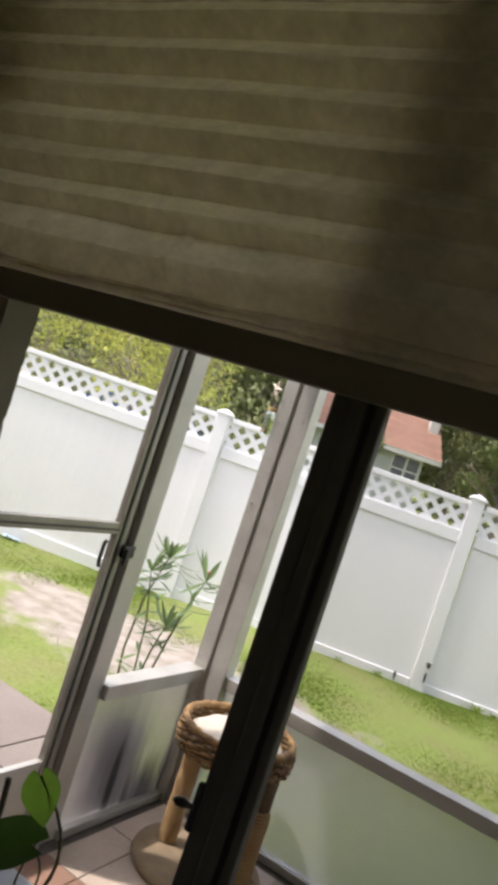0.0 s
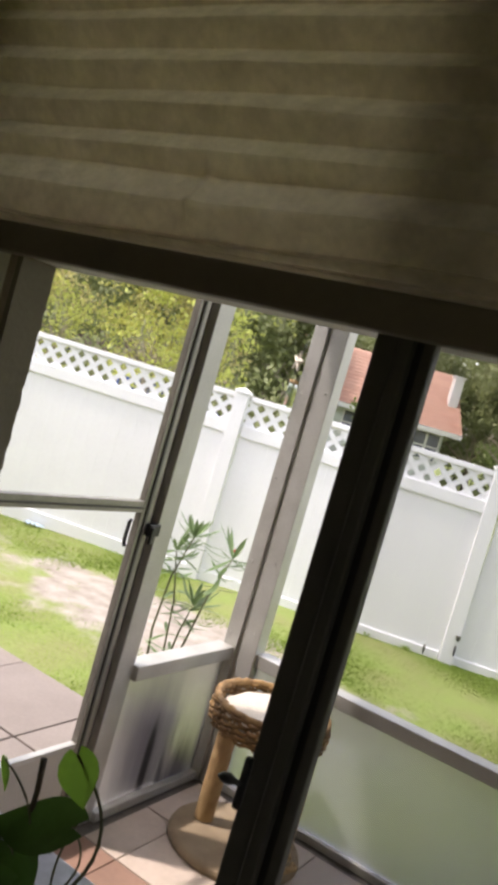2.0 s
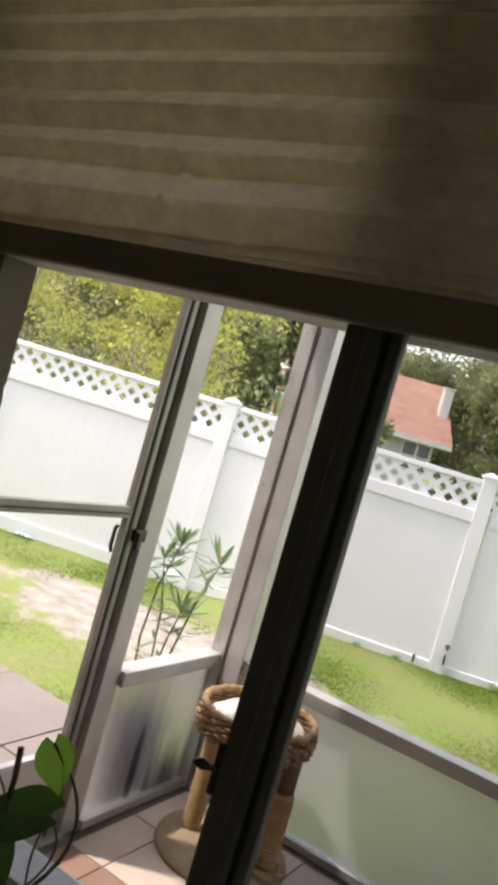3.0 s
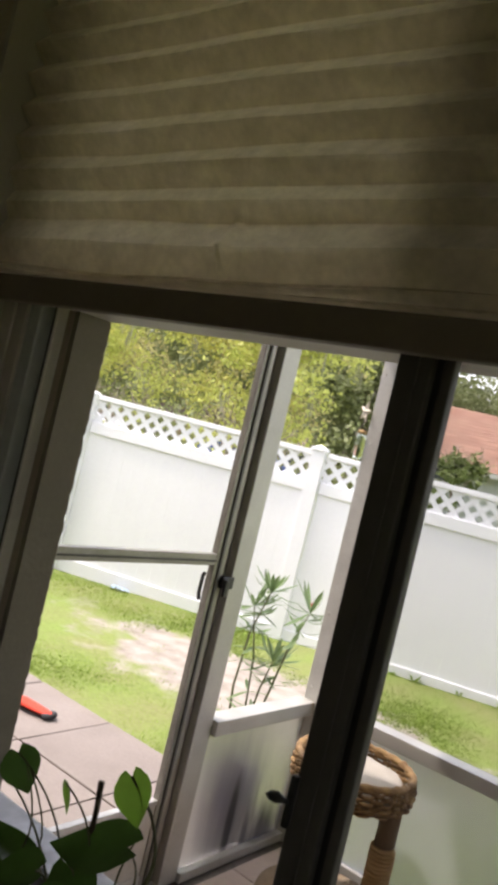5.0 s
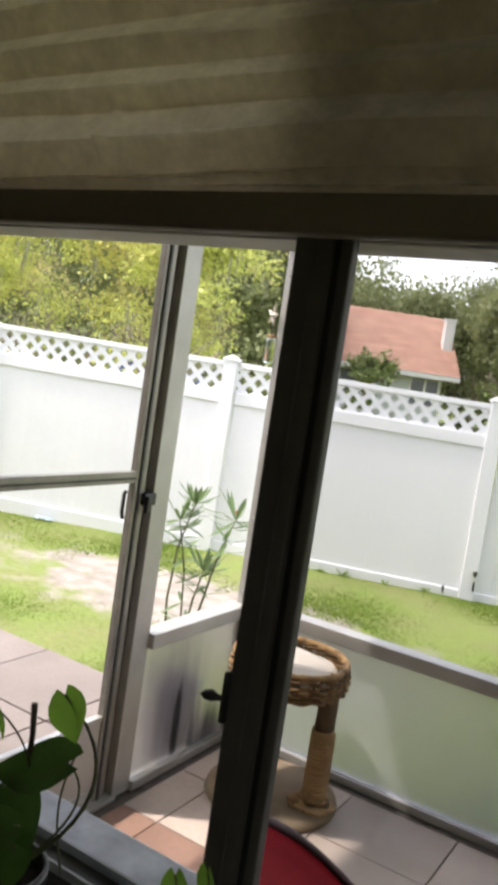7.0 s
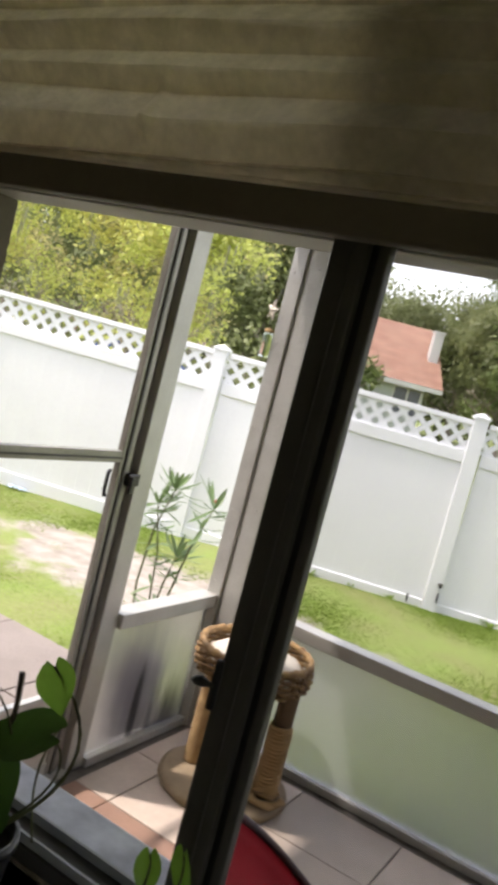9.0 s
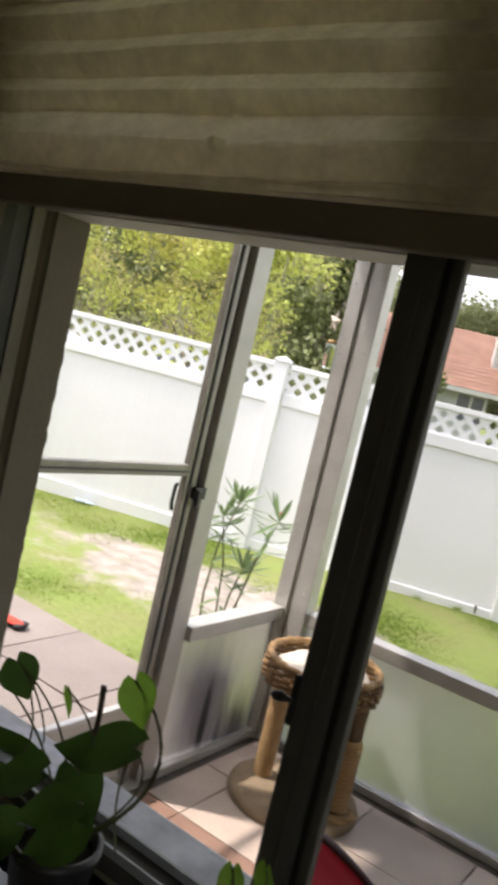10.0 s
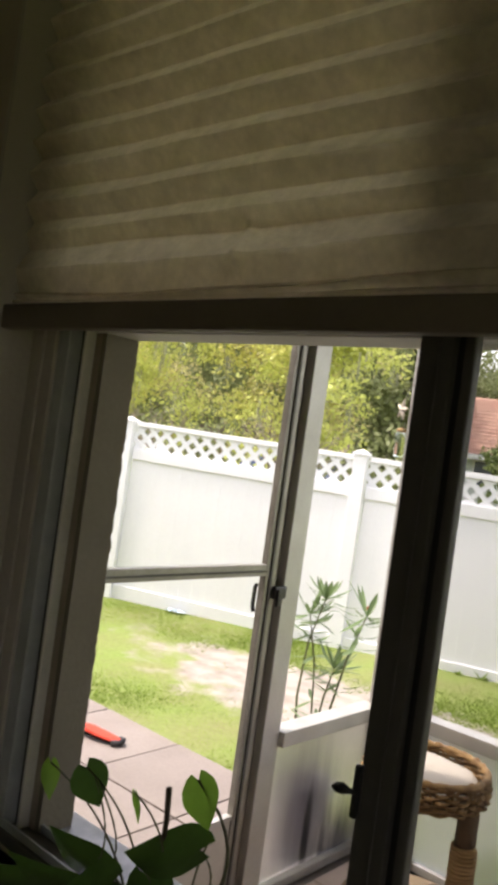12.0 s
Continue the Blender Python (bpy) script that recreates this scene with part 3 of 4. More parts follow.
def porch_walls():
    fr, fr_left = frosted(0.62, (0.81, 0.83, 0.90), (0.70, 0.73, 0.79)), dark_blurred()
    t = tagged(new("wall_porch"), "aluminium porch frame with frosted lower panels", "porch screen wall", "", "structure")
    # corner post: two channels with a groove
    top = 2.34
    c = part("corner_post", box(-1.722, -1.655, PY - 0.055, PY + 0.03, 0, top, 0.004), ALU, t)
    bm = box(-1.628, -1.56, PY - 0.05, PY + 0.03, 0, top, 0.004)
    part("corner_post", bm, ALU, t)
    part("groove", box(-1.655, -1.640, PY - 0.036, PY + 0.02, 0, top), ALU, t)
    part("corner_bead", box(-1.640, -1.628, PY - 0.046, PY + 0.02, 0, top, 0.003), ALU, t, "bright rounded corner bead")
    bm = bmesh.new()
    for z in (0.66, 0.98, 1.35, 1.72, 2.02):
        screw(bm, -1.70, PY - 0.058, z, "y")
        screw(bm, -1.59, PY - 0.053, z + 0.03, "y")
    part("screw_row", bm, ALU, t)
    # door post
    part("door_post", box(PX - 0.05, PX + 0.012, 2.262, 2.356, 0, top, 0.004), ALU, t)
    part("door_stop", box(PX - 0.05, PX - 0.02, 2.232, 2.262, 0, top, 0.002), ALU_DARK, t)
    # panel between the posts
    part("chair_rail", box(PX - 0.045, PX + 0.035, 2.356, PY - 0.055, 0.548, 0.605, 0.004), ALU, t)
    part("kick_panel", box(PX - 0.004, PX, 2.356, PY - 0.055, 0.035, 0.549), fr_left, t, "milky frosted sheet with dark blurs painted in")
    part("bottom_channel", box(PX - 0.02, PX + 0.03, 2.356, PY - 0.055, 0, 0.036, 0.003), ALU, t)
    # the long side
    part("chair_rail", box(-1.56, 3.1, PY - 0.035, PY + 0.045, 0.556, 0.613, 0.004), ALU, t)
    part("kick_panel", box(-1.56, 3.1, PY, PY + 0.004, 0.03, 0.557), fr, t, "milky frosted sheet")
    part("bottom_channel", box(-1.56, 3.1, PY - 0.022, PY + 0.03, 0, 0.032, 0.003), ALU, t)
    bm = bmesh.new()
    for x in (-1.25, -0.99, -0.70, -0.41, 0.1):
        screw(bm, x, PY - 0.01, 0.036, "z")
    part("screw_row", bm, ALU, t)
    for x in (1.1, 3.05):
        part("post", box(x, x + 0.07, PY - 0.05, PY + 0.03, 0, top, 0.004), ALU, t)
    part("top_beam", box(-1.76, 3.12, PY - 0.05, PY + 0.05, 2.34, 2.46, 0.004), ALU, t)
    # Unseen door-side beam, set low to cut the sun on the panels.
    part("top_beam", box(PX - 0.05, PX + 0.05, OUT, PY - 0.05, 2.20, 2.46, 0.004), ALU, t)
    structure("roof", box(-1.85, 3.3, OUT, PY + 0.25, 2.46, 2.52), mat("roof_sheet", (0.55, 0.55, 0.53), 0.6, 3, 0.06, 0.05), "flat pale porch roof of metal sheet", "roof")
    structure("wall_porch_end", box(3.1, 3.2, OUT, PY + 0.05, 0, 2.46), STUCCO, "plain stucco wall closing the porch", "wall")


def screen_door():
    t = tagged(new("door_1"), "closed bronze aluminium screen door with a mid rail", "door", "", "structure")
    y0, y1, z0, z1 = 1.28, 2.232, 0.015, 2.1
    x0, x1 = PX - 0.03, PX - 0.004
    for a, b in ((y0, y0 + 0.055), (2.172, y1)):
        s = part("stile", box(x0, x1, a, b, z0, z1, 0.003), ALU_DARK, t)
        part("bead", box(x1, x1 + 0.006, a + 0.02, a + 0.032, z0, z1, 0.001), GASKET, s)
    part("mid_rail", box(x0, x1, y0 + 0.055, 2.172, 1.170, 1.211, 0.003), ALU_DARK, t)
    part("bead", box(x1, x1 + 0.005, y0 + 0.055, 2.172, 1.184, 1.190, 0.001), GASKET, t)
    part("top_rail", box(x0, x1, y0 + 0.055, 2.172, z1 - 0.06, z1, 0.003), ALU_DARK, t)
    part("lower_rail", box(x0, x1, y0 + 0.055, 2.172, 0.316, 0.335, 0.003), ALU, t)
    part("kick_plate", box(x0 + 0.01, x1 - 0.006, y0 + 0.055, 2.172, z0 + 0.05, 0.316), mat("door_plate", (0.52, 0.49, 0.42), 0.55, 5, 0.08, 0.05), t, "beige kick plate")
    part("bottom_rail", box(x0, x1, y0 + 0.055, 2.172, z0, z0 + 0.05, 0.003), ALU, t)
    h = part("latch", box(PX - 0.002, PX + 0.016, 2.215, 2.278, 1.09, 1.135, 0.006), DARK_PLASTIC, t, "black latch box")
    part("latch_lever", box(PX + 0.014, PX + 0.027, 2.220, 2.240, 1.065, 1.125, 0.004), DARK_PLASTIC, h)
    g = bmesh.new()
    add_tube(g, [(x0 - 0.004, 2.168, 1.135), (x0 - 0.012, 2.17, 1.125), (x0 - 0.013, 2.17, 1.06), (x0 - 0.004, 2.168, 1.04)], [0.007] * 4, 8)
    part("pull_handle", g, DARK_PLASTIC, t, "black outside pull")
    structure("threshold", box(PX - 0.06, PX + 0.03, 1.2, 2.262, 0, 0.014, 0.003), ALU, "worn aluminium door threshold", "threshold")
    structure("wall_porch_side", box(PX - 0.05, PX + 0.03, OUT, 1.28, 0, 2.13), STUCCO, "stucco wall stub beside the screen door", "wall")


porch_floor()
porch_walls()
screen_door()

# ---- cat tree on the porch ----
WICKER = mat("wicker", (0.40, 0.25, 0.10), 0.75, 25, 0.2, 0.3, second=(0.17, 0.095, 0.04), fine=120, island=0.25)
SISAL = mat("sisal", (0.55, 0.38, 0.19), 0.9, 18, 0.15, 0.6, second=(0.40, 0.26, 0.12), fine=260)
PLUSH = mat("brown_plush", (0.22, 0.15, 0.09), 1.0, 14, 0.2, 0.8, second=(0.13, 0.09, 0.055), fine=200)
CARPET = mat("beige_carpet", (0.40, 0.31, 0.20), 1.0, 10, 0.15, 0.8, second=(0.26, 0.2, 0.13), fine=220)
FLEECE = mat("cream_fleece", (0.62, 0.57, 0.48), 1.0, 12, 0.08, 0.6, fine=150)


def rope_post(name, x, y, z0, z1, r, material, parent, label):
    """A post wound with rope: one ridge a turn."""
    bm = bmesh.new()
    n, turns = 20, int((z1 - z0) / 0.011)
    rings = []
    for i in range(turns * 2 + 1):
        z = z0 + (z1 - z0) * i / (turns * 2)
        q = r + (0.0028 if i % 2 else 0) + 0.0015 * noise.noise(Vector((x * 9, z * 30, 1)))
        rings.append([bm.verts.new((x + q * math.cos(2 * math.pi * k / n), y + q * math.sin(2 * math.pi * k / n), z + 0.006 * k / n)) for k in range(n)])
    for a, b in zip(rings, rings[1:]):
        for k in range(n):
            bm.faces.new((a[k], a[(k + 1) % n], b[(k + 1) % n], b[k])).smooth = True
    return part(name, bm, material, parent, label)


def cat_tree():
    t = thing("cat_tree", "cat tree with a round wicker basket bed on two posts", "cat tree")
    cx, cy = -1.285, 2.725
    part("base", lathe([(0.001, 0.0), (0.25, 0.0), (0.258, 0.012), (0.252, 0.03), (0.235, 0.036), (0.001, 0.036)], 40, m=pose(cx, cy, 0.001)), CARPET, t, "round beige carpeted base")
    rope_post("post", -1.432, 2.715, 0.036, 0.463, 0.036, SISAL, t, "golden sisal rope post")
    rope_post("post", -1.115, 2.745, 0.036, 0.463, 0.035, PLUSH, t, "worn brown carpeted post")
    wrap = bmesh.new()
    spiral = [(-1.115 + 0.041 * math.cos(a), 2.745 + 0.041 * math.sin(a), 0.045 + 0.0148 * a / 6.283 + 0.003 * noise.noise(Vector((a * 0.9, 2, 0)))) for a in np.linspace(0, 6.283 * 19, 19 * 16)]
    add_tube(wrap, spiral, [0.0078 + 0.0022 * noise.noise(Vector((k * 0.21, 0, 5))) for k in range(len(spiral))], 6)
    part("rope_winding", wrap, SISAL, t, "loosened golden sisal winding")
    part("tray", lathe([(0.001, 0.462), (0.195, 0.462), (0.205, 0.468), (0.205, 0.487), (0.001, 0.487)], 40, m=pose(cx, cy, 0)), PLUSH, t)
    # woven basket: rings of rope, and uprights between them
    bm = bmesh.new()
    n = 72
    levels = 9
    for i in range(levels):
        z = 0.466 + i * 0.0112
        R = 0.204 + 0.016 * math.sin(math.pi * (i + 1.5) / (levels + 2))
        pts, rad = [], []
        for k in range(n + 1):
            out = 0.0085 if ((k % n) // 2 + i) % 2 else -0.0065
            j = 0.004 * noise.noise(Vector(((k % n) * 0.7, i * 2.0, 3)))
            a = 2 * math.pi * k / n
            pts.append(((R + out + j) * math.cos(a) + cx, (R + out + j) * math.sin(a) + cy, z + 0.0035 * noise.noise(Vector(((k % n) * 0.5, i * 1.7, 0)))))
            rad.append(0.0068 + 0.002 * noise.noise(Vector(((k % n) * 0.9, i * 3.1, 8))))
        add_tube(bm, pts, rad, 6)
    for k in range(0, n, 4):
        a = 2 * math.pi * (k + 0.5) / n
        add_tube(bm, [(cx + r * math.cos(a), cy + r * math.sin(a), z) for r, z in ((0.203, 0.464), (0.219, 0.51), (0.212, 0.562))], [0.005] * 3, 5)
    basket = part("basket", bm, WICKER, t, "woven brown wicker basket")
    bm = bmesh.new()
    pts = [(0.213 * math.cos(2 * math.pi * k / 64) + cx, 0.213 * math.sin(2 * math.pi * k / 64) + cy, 0.561 + 0.003 * math.sin(k * 2.4)) for k in range(65)]
    add_tube(bm, pts, [0.0115 + 0.003 * (k % 2) + 0.003 * noise.noise(Vector((k % 64 * 0.8, 0, 2))) for k in range(65)], 8)
    part("rim", bm, WICKER, basket)
    c = lathe([(0.001, 0.485), (0.18, 0.485), (0.192, 0.50), (0.188, 0.520), (0.165, 0.540), (0.09, 0.552), (0.001, 0.548)], 40, m=pose(cx, cy, 0))
    for v in c.verts:
        v.co.z += 0.012 * noise.noise(v.co * 12)
    part("cushion", c, FLEECE, t, "cream fleece cushion")
    bm = bmesh.new()
    for k in range(46):
        a, run, r = random.uniform(0, 6.28), random.uniform(0.4, 1.5), random.uniform(0.035, 0.085)
        z = 0.045 + max(0.0, 0.062 - r) * random.uniform(0.6, 2.0)
        pts = [(-1.115 + (r + 0.006 * math.sin(5 * q + k)) * math.cos(a + q), 2.735 + (r + 0.006 * math.sin(5 * q + k)) * math.sin(a + q), z + 0.004 * math.sin(4 * q)) for q in np.linspace(0, run, 9)]
        add_tube(bm, pts, [0.003] + [0.0075] * 7 + [0.002], 6)
    part("frayed_rope", bm, SISAL, t, "frayed loose sisal fibres")


cat_tree()

# ---- red round stool on the porch ----
RED = mat("red_vinyl", (0.40, 0.004, 0.014), 0.75, 5, 0.08, 0.08, second=(0.32, 0.003, 0.011), fine=220)
RED.node_tree.nodes["Principled BSDF"].inputs["Specular IOR Level"].default_value = 0.12
DARK_RED = mat("dark_red_rim", (0.06, 0.007, 0.010), 0.6, 8, 0.1, 0.05)


def stool():
    """A dished round seat, tipped on its post, over a splayed foot."""
    t = thing("stool", "round stool with a tipped red dished seat and dark rim", "stool")
    C, N, R = Vector((-0.410, 1.196, 0.768)), Vector((0.423, 0.339, 0.84)).normalized(), 0.190
    m = Matrix.Translation(C) @ N.to_track_quat("Z", "Y").to_matrix().to_4x4()
    part("seat", lathe([(0.001, -0.040), (0.09, -0.038), (0.15, -0.026), (0.186, -0.004), (0.180, 0.003), (0.145, -0.014), (0.09, -0.022), (0.001, -0.025)], 64, m=m), RED, t)
    part("rim", lathe([(R + 0.013 * math.cos(a), 0.013 * math.sin(a)) for a in np.linspace(0, 2 * math.pi, 11)[:-1]], 72, closed=True, m=m), DARK_RED, t, "dark red padded rim")
    top = m @ Vector((0, 0, -0.039))
    bm = bmesh.new()
    add_tube(bm, [top, top + Vector((0, 0, -0.06)), (C.x, C.y, 0.10)], [0.022, 0.022, 0.022], 14)
    part("post", bm, DARK_PLASTIC, t)
    for k in range(4):
        a = radians(30 + 90 * k)
        bm = bmesh.new()
        add_tube(bm, [(C.x, C.y, 0.14), (C.x + 0.09 * math.cos(a), C.y + 0.09 * math.sin(a), 0.06), (C.x + 0.19 * math.cos(a), C.y + 0.19 * math.sin(a), 0.013)], [0.016, 0.014, 0.012], 8)
        part("leg", bm, DARK_PLASTIC, t)


stool()


# ---- shoe on the patio ----
def shoe():
    m = pose(-3.31, 2.925, -0.090, 0, 0, 13) @ Matrix.Diagonal((1.03, 0.92, 0.74, 1))
    t = thing("shoe", "red water shoe with black sole lying on the patio", "shoe")
    red, black = mat("red_mesh_cloth", (0.75, 0.07, 0.035), 0.8, 30, 0.1, 0.4, fine=300), mat("black_rubber", (0.03, 0.028, 0.03), 0.7, 20, 0.2, 0.2)

    def outline(s):
        return 0.034 + 0.016 * math.sin(math.pi * min(1, s * 1.15)) ** 1 + 0.008 * s

    sole, up = bmesh.new(), bmesh.new()
    ns = 22
    for bm, prof in ((sole, "s"), (up, "u")):
        rings = []
        for i in range(ns + 1):
            s = i / ns
            x = -0.14 + 0.28 * s
            end = math.sqrt(max(0.02, 1 - (2 * s - 1) ** 6))
            w = outline(s) * end
            h = (0.016 if prof == "s" else (0.048 - 0.034 * max(0, (s - 0.3) / 0.7) ** 0.8) * end + 0.012)
            z0 = 0.0 if prof == "s" else 0.017
            row = []
            for k in range(12):
                a = 2 * math.pi * k / 12
                c, q = math.cos(a), math.sin(a)
                shrink = 1 if prof == "s" else (1 - 0.45 * max(0, q))
                row.append(bm.verts.new((x, w * c * shrink * (1.06 if prof == "s" else 1.0), z0 + h * (0.5 + 0.5 * q))))
            rings.append(row)
        for a, b in zip(rings, rings[1:]):
            for k in range(12):
                bm.faces.new((a[k], a[(k + 1) % 12], b[(k + 1) % 12], b[k])).smooth = True
        bm.faces.new(rings[0][::-1])
        bm.faces.new(rings[-1])
        bmesh.ops.recalc_face_normals(bm, faces=bm.faces)
        bm.transform(m)
    part("sole", sole, black, t, "black rubber sole")
    part("upper", up, red, t)
    bm = bmesh.new()
    add_tube(bm, [m @ Vector(p) for p in ((0.10, -0.045, 0.02), (0.128, -0.03, 0.03), (0.139, 0, 0.034), (0.128, 0.03, 0.03), (0.10, 0.045, 0.02))], [0.016] * 5, 8)
    part("toe_guard", bm, black, t)
    bm = bmesh.new()
    add_tube(bm, [m @ Vector(p) for p in ((-0.09, -0.03, 0.058), (-0.05, -0.03, 0.053), (0.0, -0.02, 0.049), (0.02, 0, 0.048), (0.0, 0.02, 0.049), (-0.05, 0.03, 0.053), (-0.09, 0.026, 0.058))], [0.005] * 7, 6)
    part("collar", bm, black, t, "black ankle opening")


shoe()


# ---- star and bottle hanging at the corner post ----
def ornament():
    shell = mat("starfish", (0.72, 0.66, 0.56), 0.9, 40, 0.1, 0.6)
    m = Matrix.Translation((-1.757, 3.0, 1.85)) @ Matrix.Rotation(radians(-32), 4, "Z") @ Matrix.Rotation(radians(12), 4, "Y")
    bm = bmesh.new()
    ring = []
    for k in range(10):
        r = 0.048 if k % 2 == 0 else 0.019
        a = math.pi / 2 + k * math.pi / 5
        ring.append((r * math.cos(a), r * math.sin(a)))
    f = [bm.verts.new(m @ Vector((x, -0.004, z))) for x, z in ring]
    b = [bm.verts.new(m @ Vector((x, 0.004, z))) for x, z in ring]
    cf, cb = bm.verts.new(m @ Vector((0, -0.014, 0))), bm.verts.new(m @ Vector((0, 0.012, 0)))
    for k in range(10):
        j = (k + 1) % 10
        bm.faces.new((f[k], f[j], cf)), bm.faces.new((b[j], b[k], cb)), bm.faces.new((f[k], b[k], b[j], f[j]))
    bmesh.ops.recalc_face_normals(bm, faces=bm.faces)
    t = thing("hanging_star", "pale starfish ornament hanging at the porch post", "ornament")
    part("star", bm, shell, t)
    c = bmesh.new()
    add_tube(c, [(-1.757, 3.0, 1.85), (-1.745, 3.02, 1.95)], [0.0015, 0.0015], 5)
    part("cord", c, DARK_PLASTIC, t)
    g = bpy.data.materials.new("green_glass")
    g.use_nodes = True
    q = g.node_tree.nodes["Principled BSDF"]
    q.inputs["Base Color"].default_value, q.inputs["Transmission Weight"].default_value, q.inputs["Roughness"].default_value = (0.80, 0.88, 0.86, 1), 1.0, 0.15
    q.inputs["IOR"].default_value = 1.12
    t = thing("hanging_bottle", "small pale glass bottle hanging at the porch post", "ornament")
    part("bottle", lathe([(0.001, 0), (0.018, 0.0), (0.022, 0.008), (0.022, 0.085), (0.019, 0.1), (0.018, 0.105), (0.001, 0.105)], 18, m=pose(-1.750, 3.0, 1.65, 4, 3)), g, t)
    part("stopper", lathe([(0.001, 0.104), (0.019, 0.104), (0.019, 0.118), (0.001, 0.122)], 14, m=pose(-1.750, 3.0, 1.65, 4, 3)), SISAL, t, "tan stopper")
    c = bmesh.new()
    add_tube(c, [(-1.757, 3.0, 1.775), (-1.757, 3.0, 1.83)], [0.0015, 0.0015], 5)
    part("cord", c, DARK_PLASTIC, t)


ornament()

# ---- leaves of the near plants ----
def add_leaf(bm, base, tip, width, up, curl=0.25, heart=False, rows=6, fold=0.25):
    """A bent leaf blade from base to tip."""
    base, tip, up = Vector(base), Vector(tip), Vector(up)
    d = tip - base
    L = d.length
    side = d.cross(up).normalized()
    nor = side.cross(d).normalized()
    grid = []
    for i in range(rows + 1):
        s = i / rows
        if heart:
            w = width * float(np.interp(s, (0, 0.1, 0.22, 0.36, 0.5, 0.65, 0.8, 0.92, 1), (0.55, 0.86, 1.0, 1.0, 0.88, 0.66, 0.40, 0.16, 0.0)))
        else:
            w = width * math.sin(math.pi * (0.06 + 0.94 * s)) ** 0.8 * (0.02 if i == rows else 1)
        c = base + d * s + nor * (curl * L * math.sin(math.pi * s))
        lobe = {0: 0.16, 1: 0.07}.get(i, 0.0) if heart else 0.0
        grid.append([bm.verts.new(c + side * w * k + nor * (fold * w * abs(k)) + (-d * lobe * (0, 1.0, 0.55)[int(abs(k) * 2)])) for k in (-1, -0.5, 0, 0.5, 1)])
    for a, b in zip(grid, grid[1:]):
        for k in range(4):
            bm.faces.new((a[k], a[k + 1], b[k + 1], b[k])).smooth = True


OLEANDER = leafy("oleander_leaf", (0.20, 0.29, 0.12), (0.13, 0.21, 0.08), 0.35, 0.4, 6, 0.3)
STEM = mat("green_stem", (0.16, 0.17, 0.08), 0.7, 20, 0.15, 0.2)


def oleander():
    t = thing("oleander", "young leggy oleander shrub with narrow leaves", "shrub")
    rng = random.Random(8)
    stems = [((-2.10, 3.10, GZ), (-2.20, 3.14, 0.46), (-2.185, 3.15, 0.72), (-2.125, 3.16, 0.94)),
             ((-2.09, 3.11, GZ), (-2.10, 3.14, 0.36), (-2.13, 3.15, 0.62), (-2.195, 3.15, 0.85)),
             ((-2.06, 3.12, GZ), (-2.02, 3.15, 0.42), (-1.955, 3.15, 0.72), (-1.885, 3.15, 0.915)),
             ((-2.07, 3.10, GZ), (-2.06, 3.12, 0.34), (-2.05, 3.14, 0.50), (-2.02, 3.15, 0.64))]
    for n, st in enumerate(stems):
        bm = bmesh.new()
        pts = [Vector(p) for p in st]
        add_tube(bm, pts, [0.007, 0.006, 0.005, 0.003], 6)
        s = part("stem", bm, STEM, t)
        bm = bmesh.new()
        top = (pts[3] - pts[2]).normalized()
        spots = [(3, 0.0, 13), (2, 0.8, 5)] + [(2, 0.5, 4), (2, 0.2, 4)] + ([(1, 0.4, 3), (1, 0.0, 4)] if n in (1, 3) else [(1, 0.5, 2)])
        for i, f, count in spots:
            p = pts[i] if f == 0 else pts[i].lerp(pts[min(i + 1, 3)], f)
            for k in range(count):
                a = 2 * math.pi * k / count + rng.uniform(-0.4, 0.4)
                rise = rng.uniform(-0.5, 1.5) if i == 3 else rng.uniform(-0.5, 0.6)
                d = Vector((math.cos(a), math.sin(a), rise)).normalized()
                L = rng.uniform(0.12, 0.185) if i == 3 else rng.uniform(0.09, 0.15)
                add_leaf(bm, p + d * 0.004, p + d * L, 0.0115, (0.1, 0.1, 1), rng.uniform(-0.12, 0.02), rows=4)
        part("leaves", bm, OLEANDER, t)
    bm = bmesh.new()
    for k in range(7):
        d = Vector((rng.uniform(-1, 1), rng.uniform(-1, 1), rng.uniform(0.4, 1))).normalized()
        add_leaf(bm, Vector((-1.885, 3.15, 0.945)), Vector((-1.885, 3.15, 0.945)) + d * 0.022, 0.007, (0.2, 0.1, 1), 0.1, rows=3)
    part("flower", bm, mat("pink_petal", (0.70, 0.16, 0.14), 0.6, 30, 0.1, 0), t, "small coral pink flower")


oleander()


def plant_pot():
    t = thing("garden_pot", "dark plastic garden pot standing outside the porch", "flower pot")
    m = pose(-1.86, 2.80, GZ)
    part("pot", lathe([(0.07, 0.0), (0.085, 0.01), (0.115, 0.40), (0.125, 0.41), (0.125, 0.44), (0.112, 0.44), (0.10, 0.40), (0.07, 0.02)], 32, closed=True, m=m), DARK_PLASTIC, t)
    part("soil", lathe([(0.001, 0.36), (0.1, 0.36), (0.1, 0.39), (0.001, 0.40)], 24, m=m), mat("potting_soil", (0.05, 0.035, 0.025), 1, 30, 0.3, 0.8), t)


plant_pot()

POTHOS = leafy("pothos_leaf", (0.20, 0.36, 0.045), (0.11, 0.23, 0.03), 0.55, 0.35, 14, 0.2)
VINE = mat("vine_stem", (0.10, 0.11, 0.04), 0.6, 30, 0.2, 0.2)


# Darkened copy for the lower leaves: missing backlight put into the colour.
POTHOS_DIM = leafy("dim_pothos_leaf", (0.075, 0.155, 0.032), (0.045, 0.10, 0.022), 0.28, 0.2, 14, 0.2)


